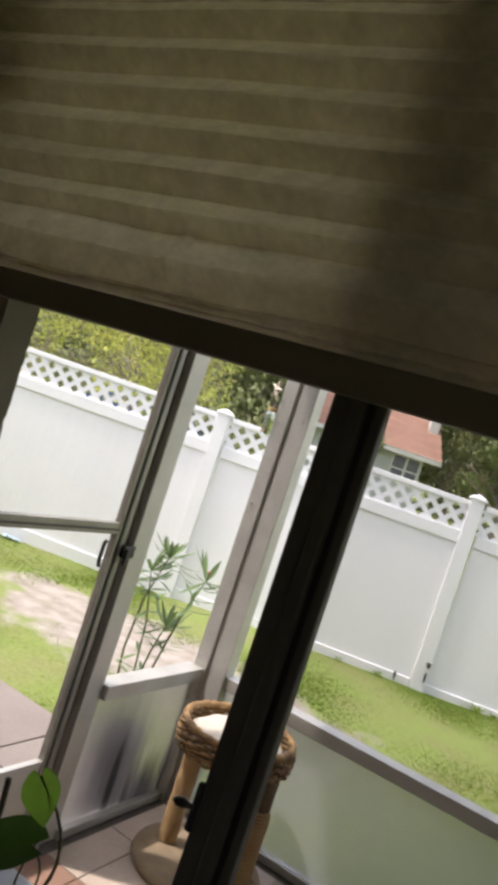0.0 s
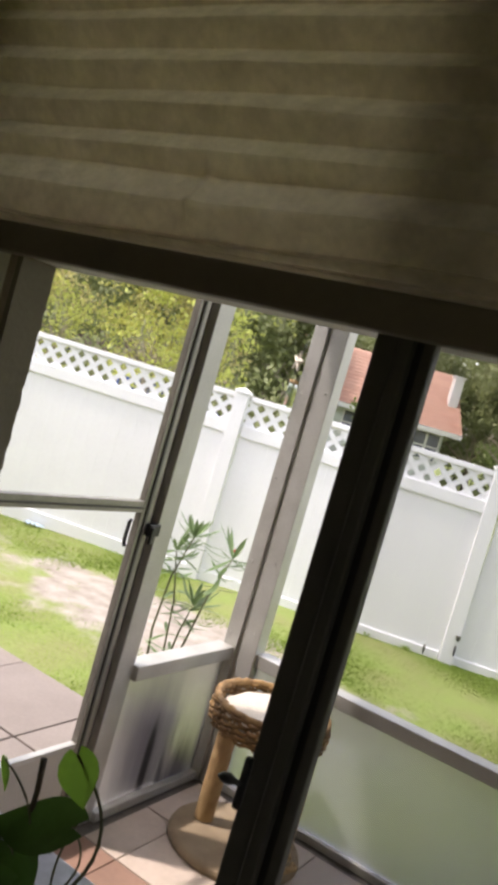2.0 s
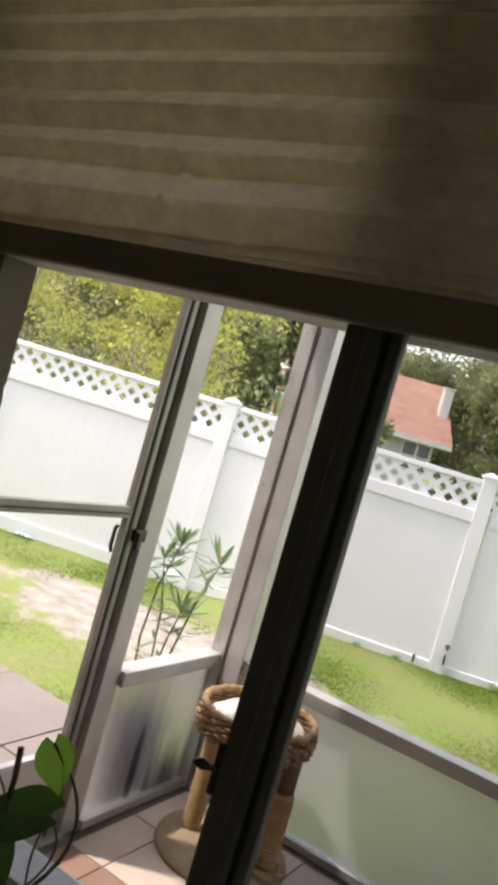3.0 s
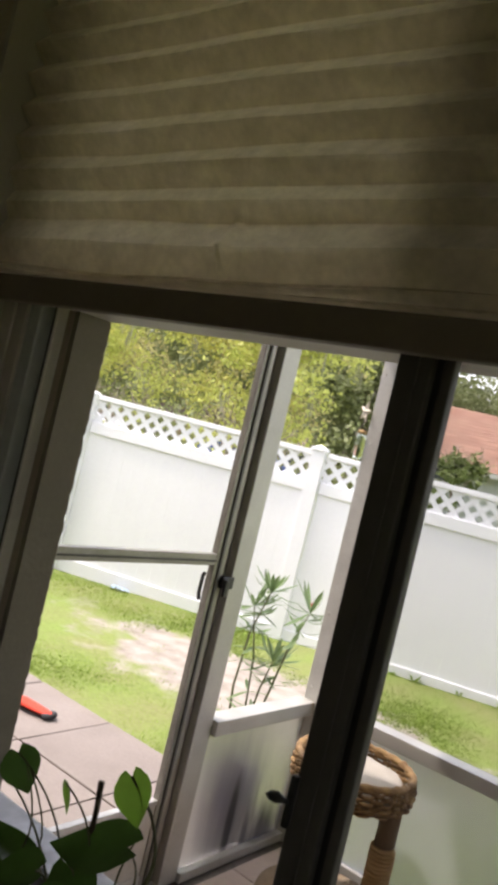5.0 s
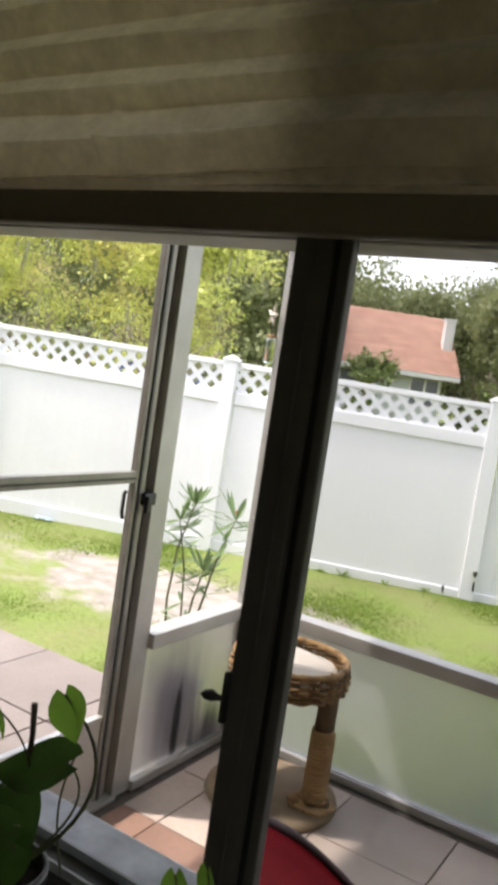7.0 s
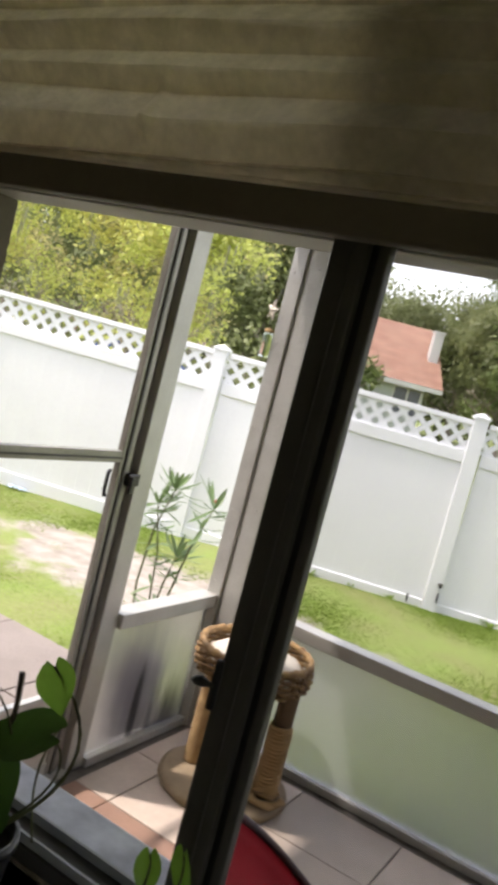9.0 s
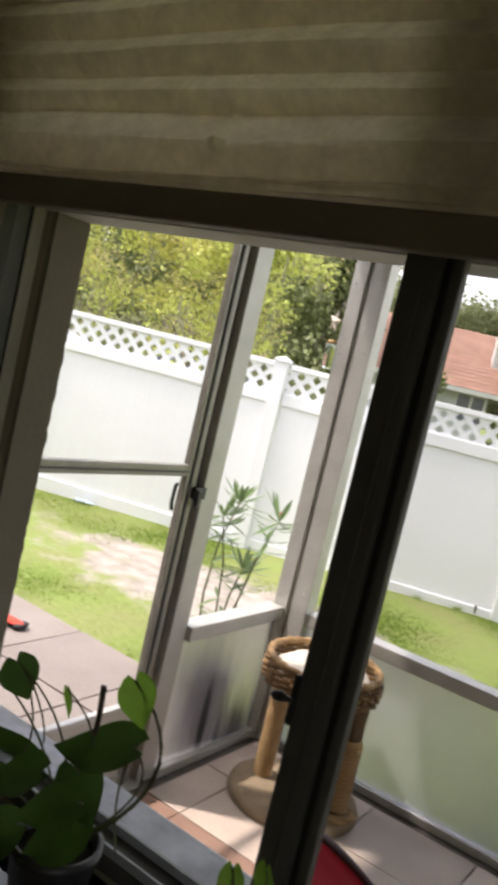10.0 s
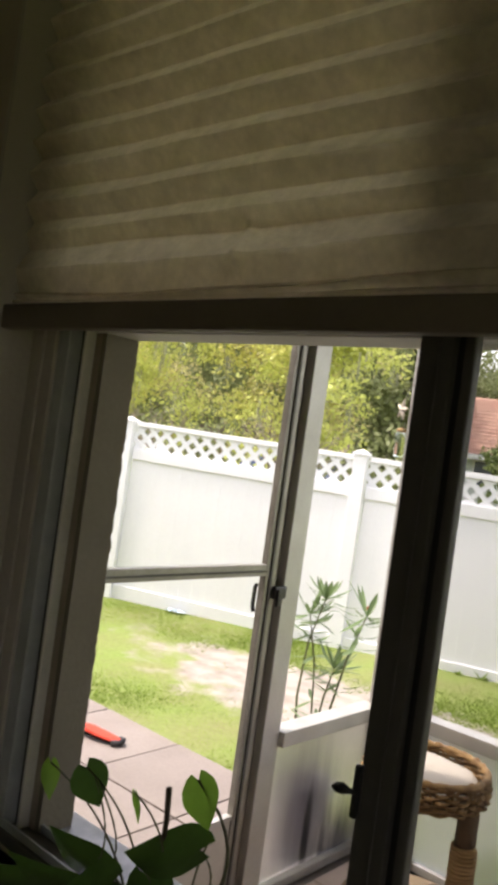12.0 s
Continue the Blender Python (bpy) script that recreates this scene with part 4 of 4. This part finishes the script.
def pothos():
    t = thing("pothos", "potted pothos with heart-shaped leaves on the window sill", "house plant")
    px, py = -0.60, 0.668
    m = pose(px, py, 0.925)
    part("pot", lathe([(0.038, 0), (0.042, 0.004), (0.052, 0.075), (0.055, 0.078), (0.055, 0.09), (0.049, 0.09), (0.045, 0.07), (0.034, 0.008)], 28, closed=True, m=m), DARK_PLASTIC, t, "small black pot")
    part("soil", lathe([(0.001, 0.07), (0.046, 0.07), (0.046, 0.076), (0.001, 0.08)], 20, m=m), mat("pot_soil", (0.05, 0.035, 0.025), 1, 40, 0.3, 0.8), t)
    # base, tip, half width, face towards, heart
    Y = 0.69
    leaves = [
        ((-0.556, Y, 1.226), (-0.522, Y - 0.01, 1.184), 0.029, (-0.1, -1, 0.25), True),
        ((-0.752, Y, 1.168), (-0.716, Y, 1.130), 0.032, (0.2, -1, 0.2), True),
        ((-0.840, Y + 0.01, 1.140), (-0.832, Y + 0.01, 1.090), 0.013, (0.9, -0.6, 0.1), True),
        ((-0.655, Y, 1.172), (-0.643, Y, 1.138), 0.010, (-0.3, -1, 0.1), True),
        ((-0.530, Y - 0.01, 1.160), (-0.640, Y - 0.02, 1.112), 0.034, (0.1, -0.7, 0.9), True),
        ((-0.600, Y - 0.02, 1.105), (-0.530, Y - 0.05, 1.075), 0.030, (0, -0.8, 0.7), True),
        ((-0.640, Y - 0.03, 1.080), (-0.700, Y - 0.06, 1.050), 0.032, (0, -0.6, 0.9), True),
        ((-0.56, Y - 0.03, 1.055), (-0.60, Y - 0.08, 1.01), 0.032, (0, -0.9, 0.6), True),
        ((-0.690, Y + 0.0, 1.06), (-0.80, Y - 0.01, 1.075), 0.022, (0.1, -0.4, 1), True),
        ((-0.73, Y + 0.01, 1.01), (-0.90, Y - 0.0, 0.995), 0.022, (0.1, -0.4, 1), True),
        ((-0.80, Y + 0.01, 0.985), (-0.95, Y - 0.02, 0.965), 0.024, (0, -0.5, 1), True),
        ((-0.335, Y - 0.01, 1.125), (-0.325, Y - 0.015, 1.070), 0.017, (-0.4, -1, 0.1), True),
        ((-0.372, Y - 0.01, 1.105), (-0.362, Y - 0.02, 1.06), 0.014, (0.5, -1, 0.1), True),
        ((-0.63, Y - 0.06, 1.03), (-0.67, Y - 0.10, 0.985), 0.030, (0, -1, 0.6), True),
        ((-0.55, Y - 0.06, 1.10), (-0.61, Y - 0.09, 1.06), 0.026, (0.2, -1, 0.5), True),
    ]
    heart = Vector((px, py, 1.0))
    for base, tip, w, up, h in leaves:
        b, q = Vector(base), Vector(tip)
        bm = bmesh.new()
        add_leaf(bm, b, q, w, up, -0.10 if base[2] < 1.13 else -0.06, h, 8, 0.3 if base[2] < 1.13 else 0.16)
        part("leaf", bm, POTHOS if (base[2] > 1.13 and w < 0.03) or base[0] > -0.38 else POTHOS_DIM, t)
        bm = bmesh.new()
        low = heart if b.x < -0.45 else Vector((b.x - 0.03, Y - 0.02, 0.95))
        mid = Vector((-0.500, Y, 1.135)) if b.z > 1.2 else b.lerp(low, 0.45) + Vector((0.05 if b.z > 1.13 else 0.015, 0, 0.022))
        arc = []
        for i in range(13):      # one smooth bow from the soil to the leaf
            f = i / 12
            arc.append(low * (1 - f) ** 2 + (mid * 2 - (low + b) / 2) * (2 * f * (1 - f)) + b * f ** 2)
        thick = 0.0030 if b.z > 1.2 else 0.0019
        add_tube(bm, arc, [thick * (1 - 0.4 * i / 12) for i in range(13)], 6)
        part("stem", bm, VINE, t)
    bm = bmesh.new()
    add_tube(bm, [(px, py, 1.0), (-0.598, Y, 1.10), (-0.597, Y, 1.165), (-0.60, Y, 1.20)], [0.004, 0.004, 0.0035, 0.004], 7)
    part("cut_stem", bm, mat("brown_stem", (0.07, 0.05, 0.03), 0.8, 40, 0.2, 0.3), t, "brown cut stem end")
    bm = bmesh.new()
    for k, (x, r) in enumerate(((-0.70, 0.05), (-0.72, 0.035), (-0.515, 0.04))):
        add_tube(bm, [(x - r * 0.5 + r * math.sin(a) * (1 if k < 2 else -0.4), Y + 0.004 * k, 1.02 + 0.14 * a / 3.1) for a in np.linspace(0, 3.1, 12)], [0.0014] * 12, 5)
    part("vine", bm, VINE, t)


pothos()


# ---- bits along the fence ----
def weeds():
    rng = random.Random(31)
    for u, v, s in ((1.15, -0.07, 1.0), (1.35, -0.06, 1.2), (1.75, -0.07, 0.8), (2.12, -0.08, 0.9), (3.05, -0.08, 1.6), (3.2, -0.07, 1.0)):
        t = thing("weed", "small green weed at the foot of the fence", "weed", "weeds along the fence")
        p = FENCE @ Vector((u, v, GZ))
        bm = bmesh.new()
        for k in range(14):
            a, r = rng.uniform(0, 6.28), rng.uniform(0.3, 1.4)
            d = Vector((math.cos(a), math.sin(a), r)).normalized()
            add_leaf(bm, p, p + d * rng.uniform(0.05, 0.11) * s, 0.008 * s, (0.1, 0.1, 1), -0.1, rows=3)
        part("leaves", bm, BLADE, t)


weeds()


def fence_fitting(u, z, w, h, label):
    t = thing("fence_bracket", label, "bracket", "fittings on the fence")
    part("plate", box(u - w, u + w, -0.085, -0.066, z - h, z + h, 0.003, m=FENCE), ALU_DARK, t)
    part("pin", box(u - 0.008, u + 0.008, -0.10, -0.085, z - h * 1.6, z + h * 0.5, 0.002, m=FENCE), DARK_PLASTIC, t)


fence_fitting(2.53, 0.09, 0.022, 0.02, "small grey metal bracket low on a fence post")
fence_fitting(2.53, -0.02, 0.010, 0.035, "small grey metal bracket low on a fence post")
fence_fitting(2.27, -0.09, 0.012, 0.03, "dark drain plug in the fence rail")


def scrap():
    bm = bmesh.new()
    rng = random.Random(3)
    m = FENCE @ pose(-1.72, -0.14, GZ + 0.012)
    grid = [[bm.verts.new(m @ Vector((0.024 * i + rng.uniform(-0.006, 0.006), 0.02 * j, 0.02 * rng.random() + 0.012 * (i % 2)))) for j in range(5)] for i in range(9)]
    for i in range(8):
        for j in range(4):
            bm.faces.new((grid[i][j], grid[i + 1][j], grid[i + 1][j + 1], grid[i][j + 1])).smooth = True
    tagged(mesh_ob("plastic_scrap", bm, mat("pale_blue_plastic", (0.42, 0.55, 0.66), 0.4, 9, 0.1, 0.1)), "crumpled pale blue plastic scrap on the lawn", "litter")


scrap()

# ---- far side: house, trees, cars ----
BARK = mat("grey_bark", (0.44, 0.39, 0.33), 0.95, 3, 0.2, 0.8, second=(0.22, 0.18, 0.14), fine=25)
LEAF_YELLOW = leafy("yellow_green_leaf", (0.62, 0.60, 0.19), (0.52, 0.52, 0.18), 0.55, 0.6, 0.5, 0.2)
LEAF_LIME = leafy("lime_leaf", (0.56, 0.59, 0.19), (0.46, 0.50, 0.15), 0.55, 0.6, 0.5, 0.2)
LEAF_OLIVE = leafy("olive_leaf", (0.53, 0.48, 0.23), (0.43, 0.40, 0.19), 0.55, 0.6, 0.5, 0.2)
LEAF_GREEN = leafy("oak_leaf", (0.27, 0.30, 0.135), (0.17, 0.20, 0.09), 0.45, 0.6, 0.4, 0.2)
LEAF_FRESH = leafy("fresh_leaf", (0.25, 0.31, 0.11), (0.15, 0.20, 0.075), 0.45, 0.6, 0.4, 0.2)
MOSS = leafy("spanish_moss", (0.38, 0.37, 0.28), (0.28, 0.28, 0.21), 0.3, 0.9, 0.7, 0.2)


def tree(name, label, x, y, height, spread, seed, leaf, leaves=5200, size=0.085, low=0.3, trunk=0.13, moss=0, group=""):
    """A tapered trunk that forks into limbs and twigs, with loose clumps of leaves at their ends."""
    rng = random.Random(seed)
    nr = np.random.default_rng(seed)
    t = thing(name, label, "tree", group)
    t.location = (x, y, GZ)
    bm, tips = bmesh.new(), []

    def grow(p, d, length, r, depth):
        pts, q = [p], p
        dd = d.copy()
        for _ in range(3):
            dd = (dd + Vector((rng.uniform(-1, 1), rng.uniform(-1, 1), rng.uniform(-0.3, 0.6))) * 0.22).normalized()
            q = q + dd * length / 3
            pts.append(q)
        add_tube(bm, pts, [r, r * 0.86, r * 0.74, r * 0.6], 7 if depth < 2 else 4)
        if depth >= 2:
            tips.extend(pts[1:])
        if depth == 4:
            return
        for _ in range(3 if depth < 3 else 2):
            a = rng.uniform(0, 6.283)
            out = Vector((math.cos(a), math.sin(a), rng.uniform(-0.15, 0.9)))
            grow(pts[-1] if rng.random() < 0.6 else pts[2], (dd * 0.6 + out * 0.8).normalized(), length * rng.uniform(0.55, 0.8), r * 0.55, depth + 1)

    grow(Vector((0, 0, 0)), Vector((rng.uniform(-0.1, 0.1), rng.uniform(-0.1, 0.1), 1)), height * low, trunk, 0)
    part("trunk", bm, BARK, t)
    tp = np.array(tips)
    tp = tp[tp[:, 2] > height * 0.12]
    tp[:, :2] *= spread / max(0.5, np.abs(tp[:, :2]).max())
    tp[:, 2] *= height / tp[:, 2].max()
    # further clumps fill the crown down to its skirt
    q = nr.normal(0, 1, (24, 3))
    q *= (nr.uniform(0.35, 1.0, (24, 1)) / np.linalg.norm(q, axis=1, keepdims=True))
    tp = np.concatenate([tp, np.repeat(q * [spread * 0.9, spread * 0.9, height * 0.38] + [0, 0, height * 0.52], max(1, len(tp) // 36), 0)])
    c = tp[nr.integers(0, len(tp), leaves)] + nr.normal(0, 1, (leaves, 3)) * np.array([0.26, 0.26, 0.20]) * spread / 2.4
    a = nr.normal(0, 1, (leaves, 3))
    a /= np.linalg.norm(a, axis=1, keepdims=True)
    b = np.cross(a, nr.normal(0, 1, (leaves, 3)))
    b /= np.linalg.norm(b, axis=1, keepdims=True)
    s = nr.uniform(0.6, 1.3, (leaves, 1)) * size
    quad = np.stack([c - a * s, c + b * s * 0.5, c + a * s, c - b * s * 0.5], 1).reshape(-1, 3)
    me = bpy.data.meshes.new("crown")
    me.from_pydata(quad.tolist(), [], np.arange(4 * leaves).reshape(-1, 4).tolist())
    me.materials.append(leaf)
    ob = new("crown", me)
    ob.parent = t
    if moss:
        k = tp[nr.integers(0, len(tp), moss)]
        co, fa = [], []
        for p in k:
            for _ in range(7):
                o = p + nr.normal(0, 0.08, 3)
                h, w = rng.uniform(0.25, 0.8), rng.uniform(0.012, 0.03)
                an = rng.uniform(0, 3.14)
                n = len(co)
                co += [(o[0] - w * math.cos(an), o[1] - w * math.sin(an), o[2]), (o[0] + w * math.cos(an), o[1] + w * math.sin(an), o[2]), (o[0] + rng.uniform(-0.04, 0.04), o[1], o[2] - h)]
                fa.append((n, n + 1, n + 2))
        me = bpy.data.meshes.new("moss")
        me.from_pydata(co, [], fa)
        me.materials.append(MOSS)
        ob = new("moss", me)
        ob.parent = t
        tagged(ob, "hanging grey moss", kind="stuff")
    return t


YG = "yellow-green leafy tree with thin grey trunk behind the fence"
for i, (x, y, h, s) in enumerate(((-17.6, 13.0, 6.2, 2.5), (-14.6, 13.6, 6.6, 2.5), (-13.3, 15.8, 6.8, 2.6), (-11.9, 14.2, 6.4, 2.4), (-10.3, 13.4, 6.0, 2.0), (-19.5, 15.5, 7.0, 2.8))):
    tree("yellow_tree", YG, x, y, h, s, 11 + i, (LEAF_YELLOW, LEAF_LIME, LEAF_OLIVE)[i % 3], 8200, 0.066, 0.17, 0.11, 26, "yellow-green trees behind the fence")
DG = "dark green oak tree in the distance"
for i, (x, y, h, s) in enumerate(((-17.2, 26, 9.0, 3.4), (-15.4, 25.5, 8.0, 2.0), (-24, 27, 10, 4.2), (-29, 25, 10, 4.2), (-21, 33, 12, 4.5), (-17.5, 44, 7.4, 3.8), (-21.5, 44, 7.4, 3.8), (-13.6, 46, 8.2, 4.0), (-34, 33, 12, 5))):
    tree("oak_tree", DG, x, y, h, s, 40 + i, LEAF_GREEN, 20000, 0.105, 0.2, 0.22, 14, "oaks in the distance")
FG = "fresh green broad tree beside the neighbour's house"
for i, (x, y, h, s) in enumerate(((-9.6, 43, 11.0, 4.4), (-5.6, 36, 11.5, 4.2), (-7.4, 31.5, 8.2, 2.6), (-3.5, 31, 10, 3.8), (-5.0, 27, 7.2, 2.3), (-2.0, 25, 8, 2.8))):
    tree("green_tree", FG, x, y, h, s, 70 + i, LEAF_FRESH if i != 2 else LEAF_GREEN, 22000, 0.105, 0.22, 0.2, 10, "green trees beside the house")
tree("small_tree", "small green ornamental tree in front of the house", -11.6, 26.0, 3.0, 1.0, 95, LEAF_FRESH, 1300, 0.11, 0.5, 0.06)


def hedge():
    """Dark undergrowth between the trunks."""
    nr = np.random.default_rng(5)
    n = 14000
    c = np.stack([nr.uniform(-40, -12, n), nr.uniform(21, 24, n), nr.gamma(2.0, 0.55, n) + GZ], 1)
    a = nr.normal(0, 1, (n, 3))
    a /= np.linalg.norm(a, axis=1, keepdims=True)
    b = np.cross(a, nr.normal(0, 1, (n, 3)))
    b /= np.linalg.norm(b, axis=1, keepdims=True)
    s = nr.uniform(0.06, 0.16, (n, 1))
    quad = np.stack([c - a * s, c + b * s * 0.6, c + a * s, c - b * s * 0.6], 1).reshape(-1, 3)
    me = bpy.data.meshes.new("undergrowth")
    me.from_pydata(quad.tolist(), [], np.arange(4 * n).reshape(-1, 4).tolist())
    me.materials.append(LEAF_GREEN)
    tagged(new("undergrowth", me), "dark tangled undergrowth below the far trees", "bushes", "", "stuff")


hedge()


def far_woods():
    """The wood that closes the view: rounded crowns of many leaves, rank behind rank."""
    nr = np.random.default_rng(17)
    quads = []
    for k in range(46):
        az = radians(-66 + 62 * (k + 0.5) / 46 + nr.uniform(-0.8, 0.8))
        dist = nr.uniform(50, 58)
        wide, tall = nr.uniform(2.2, 3.6), nr.uniform(8.2, 10.2)
        n = 3200
        q = nr.normal(0, 1, (n, 3))
        q *= (nr.uniform(0.45, 1.0, (n, 1)) / np.linalg.norm(q, axis=1, keepdims=True))
        lump = 1 + 0.22 * np.sin(q[:, :1] * 7 + k) * np.cos(q[:, 2:] * 6 + 2 * k)
        c = q * lump * [wide, wide, tall * 0.52] + [dist * math.sin(az), dist * math.cos(az), tall * 0.5 + GZ]
        c = c[c[:, 2] > GZ]
        a = nr.normal(0, 1, c.shape)
        a /= np.linalg.norm(a, axis=1, keepdims=True)
        b = np.cross(a, nr.normal(0, 1, c.shape))
        b /= np.linalg.norm(b, axis=1, keepdims=True)
        s = nr.uniform(0.10, 0.20, (len(c), 1))
        quads.append(np.stack([c - a * s, c + b * s * 0.6, c + a * s, c - b * s * 0.6], 1).reshape(-1, 3))
    quad = np.concatenate(quads)
    me = bpy.data.meshes.new("far_woods")
    me.from_pydata(quad.tolist(), [], np.arange(len(quad)).reshape(-1, 4).tolist())
    me.materials.append(LEAF_GREEN)
    tagged(new("far_woods", me), "dense grey-green wood closing the distance", "trees", "", "stuff")


far_woods()

ROOF = mat("terracotta_shingle", (0.42, 0.255, 0.185), 0.85, 1.2, 0.1, 0.3, second=(0.33, 0.175, 0.125), fine=12, island=0.12)
WALL_FAR = mat("pale_siding", (0.58, 0.62, 0.60), 0.8, 1, 0.05, 0.1)
GLASS_FAR = mat("dark_window_glass", (0.16, 0.17, 0.21), 0.12, 2, 0.1, 0)
WHITE_TRIM = mat("white_trim", (0.75, 0.75, 0.73), 0.6, 3, 0.04, 0.05)


def neighbour_house():
    a = radians(31)
    m = Matrix(((-math.cos(a), -math.sin(a), 0, -9.55), (-math.sin(a), math.cos(a), 0, 30.0), (0, 0, 1, -0.16), (0, 0, 0, 1)))
    t = thing("house", "neighbour's pale house with terracotta shingle roof and chimney", "house")
    L, D, eave, ridge = 6.7, 3.75, 2.48, 4.92
    part("wall", box(0.55, L - 0.5, 0.45, 2 * D - 0.45, GZ - 0.05, eave + 0.05, m=m), WALL_FAR, t)
    roof = bmesh.new()
    for s in (0, 1):
        v0, v1 = (0, D) if s == 0 else (2 * D, D)
        q = [Vector(p) for p in ((0, v0, eave), (L, v0, eave), (L, v1, ridge), (0, v1, ridge))]
        up = Vector((0, 0, 0.10))
        vs = [roof.verts.new(m @ p) for p in q] + [roof.verts.new(m @ (p + up)) for p in q]
        for f in ((0, 1, 2, 3), (7, 6, 5, 4), (0, 4, 5, 1), (1, 5, 6, 2), (2, 6, 7, 3), (3, 7, 4, 0)):
            roof.faces.new([vs[i] for i in f])
    bmesh.ops.recalc_face_normals(roof, faces=roof.faces)
    rf = part("roof", roof, ROOF, t)
    n = 16
    course = bmesh.new()
    rng = random.Random(2)
    for i in range(n):
        v0, v1 = D * i / n, D * (i + 1) / n + 0.03
        z0, z1 = eave + 0.125 + (ridge - eave) * i / n, eave + 0.105 + (ridge - eave) * (i + 1) / n
        u = -0.02 - rng.uniform(0, 0.4)
        while u < L:
            w = rng.uniform(0.5, 0.9)
            c = [(max(u, -0.02), v0, z0), (min(u + w - 0.012, L), v0, z0), (min(u + w - 0.012, L), v1, z1), (max(u, -0.02), v1, z1)]
            course.faces.new([course.verts.new(m @ Vector(p)) for p in c])
            u += w
    tagged(part("shingles", course, ROOF, t), kind="stuff")
    part("fascia", box(-0.02, L, -0.03, 0.0, eave - 0.08, eave + 0.10, m=m), WHITE_TRIM, t, "white fascia board")
    ch = part("chimney", box(0.12, 0.50, 1.6, 2.10, 3.2, 4.80, 0.03, m=m), WHITE_TRIM, t, "white boxed chimney")
    part("chimney_cap", box(0.08, 0.54, 1.56, 2.14, 4.80, 4.86, m=m), WHITE_TRIM, ch)
    for u0, u1, z0, z1 in ((0.62, 1.75, 1.30, 2.40), (3.7, 4.5, 1.4, 2.38)):
        w = part("window", box(u0, u1, 0.42, 0.448, z0, z1, m=m), WHITE_TRIM, t, "white-framed window")
        k = 2 if u1 - u0 > 1 else 1
        for i in range(k):
            p0 = u0 + 0.06 + (u1 - u0 - 0.06) * i / k
            for zz in (z0 + 0.06, (z0 + z1) / 2 + 0.03):
                part("pane", box(p0, u0 + (u1 - u0) * (i + 1) / k - 0.06, 0.405, 0.419, zz, zz + (z1 - z0) / 2 - 0.09, m=m), GLASS_FAR, w)
    return t


neighbour_house()


def far_house():
    t = thing("house", "low tan house half hidden by trees", "house")
    m = Matrix.Translation((-33, 37, 0)) @ Matrix.Rotation(radians(38), 4, "Z")
    part("wall", box(-8, 8, -3, 3, GZ, 1.9, m=m), mat("tan_wall", (0.42, 0.30, 0.21), 0.85, 1, 0.08, 0.1), t)
    bm = bmesh.new()
    q = [m @ Vector(p) for p in ((-8.5, -3.6, 1.9), (8.5, -3.6, 1.9), (8.5, 3.6, 1.9), (-8.5, 3.6, 1.9), (-6, 0, 3.0), (6, 0, 3.0))]
    v = [bm.verts.new(p) for p in q]
    for f in ((0, 1, 5, 4), (2, 3, 4, 5), (1, 2, 5), (3, 0, 4), (3, 2, 1, 0)):
        bm.faces.new([v[i] for i in f])
    part("roof", bm, mat("brown_shingle", (0.20, 0.15, 0.12), 0.9, 2, 0.1, 0.3), t)
    for x in (-6, -3, 2, 5):
        part("window", box(x, x + 1.2, -3.04, -3.0, 0.7, 1.6, m=m), GLASS_FAR, t)


far_house()


def car(x, y, turn, paint, label):
    t = thing("car", label, "car", "cars parked beyond the trees", at=pose(x, y, GZ, 0, 0, turn))
    side = [(-2.2, 0.35), (2.2, 0.35), (2.25, 0.75), (1.55, 0.95), (0.85, 1.45), (-0.95, 1.5), (-1.75, 1.0), (-2.2, 0.95)]
    bm = bmesh.new()
    f = [bm.verts.new((a, -0.85, b)) for a, b in side]
    g = [bm.verts.new((a, 0.85, b)) for a, b in side]
    bm.faces.new(f), bm.faces.new(g[::-1])
    for k in range(len(side)):
        j = (k + 1) % len(side)
        bm.faces.new((f[k], g[k], g[j], f[j]))
    bmesh.ops.bevel(bm, geom=bm.edges[:], offset=0.06, segments=2, affect="EDGES")
    bmesh.ops.recalc_face_normals(bm, faces=bm.faces)
    part("body", bm, paint, t)
    for s in (-0.862, 0.855):
        for x0, x1 in ((-0.95, -0.1), (0.0, 0.8)):
            part("window", box(x0, x1, s, s + 0.007, 1.0, 1.38), GLASS_FAR, t)
    for wx in (-1.4, 1.4):
        for s in (-0.8, 0.8):
            w = part("wheel", lathe([(0.001, -0.1), (0.30, -0.1), (0.33, -0.06), (0.33, 0.06), (0.30, 0.1), (0.001, 0.1)], 20, m=pose(wx, s, 0.33, 90)), DARK_PLASTIC, t)


car(-23.2, 19.4, 20, mat("white_paint", (0.75, 0.76, 0.78), 0.3, 2, 0.03, 0), "white parked car half hidden behind the fence")
car(-16.9, 21.5, 10, mat("blue_paint", (0.06, 0.10, 0.28), 0.3, 2, 0.05, 0), "blue parked car half hidden behind the fence")
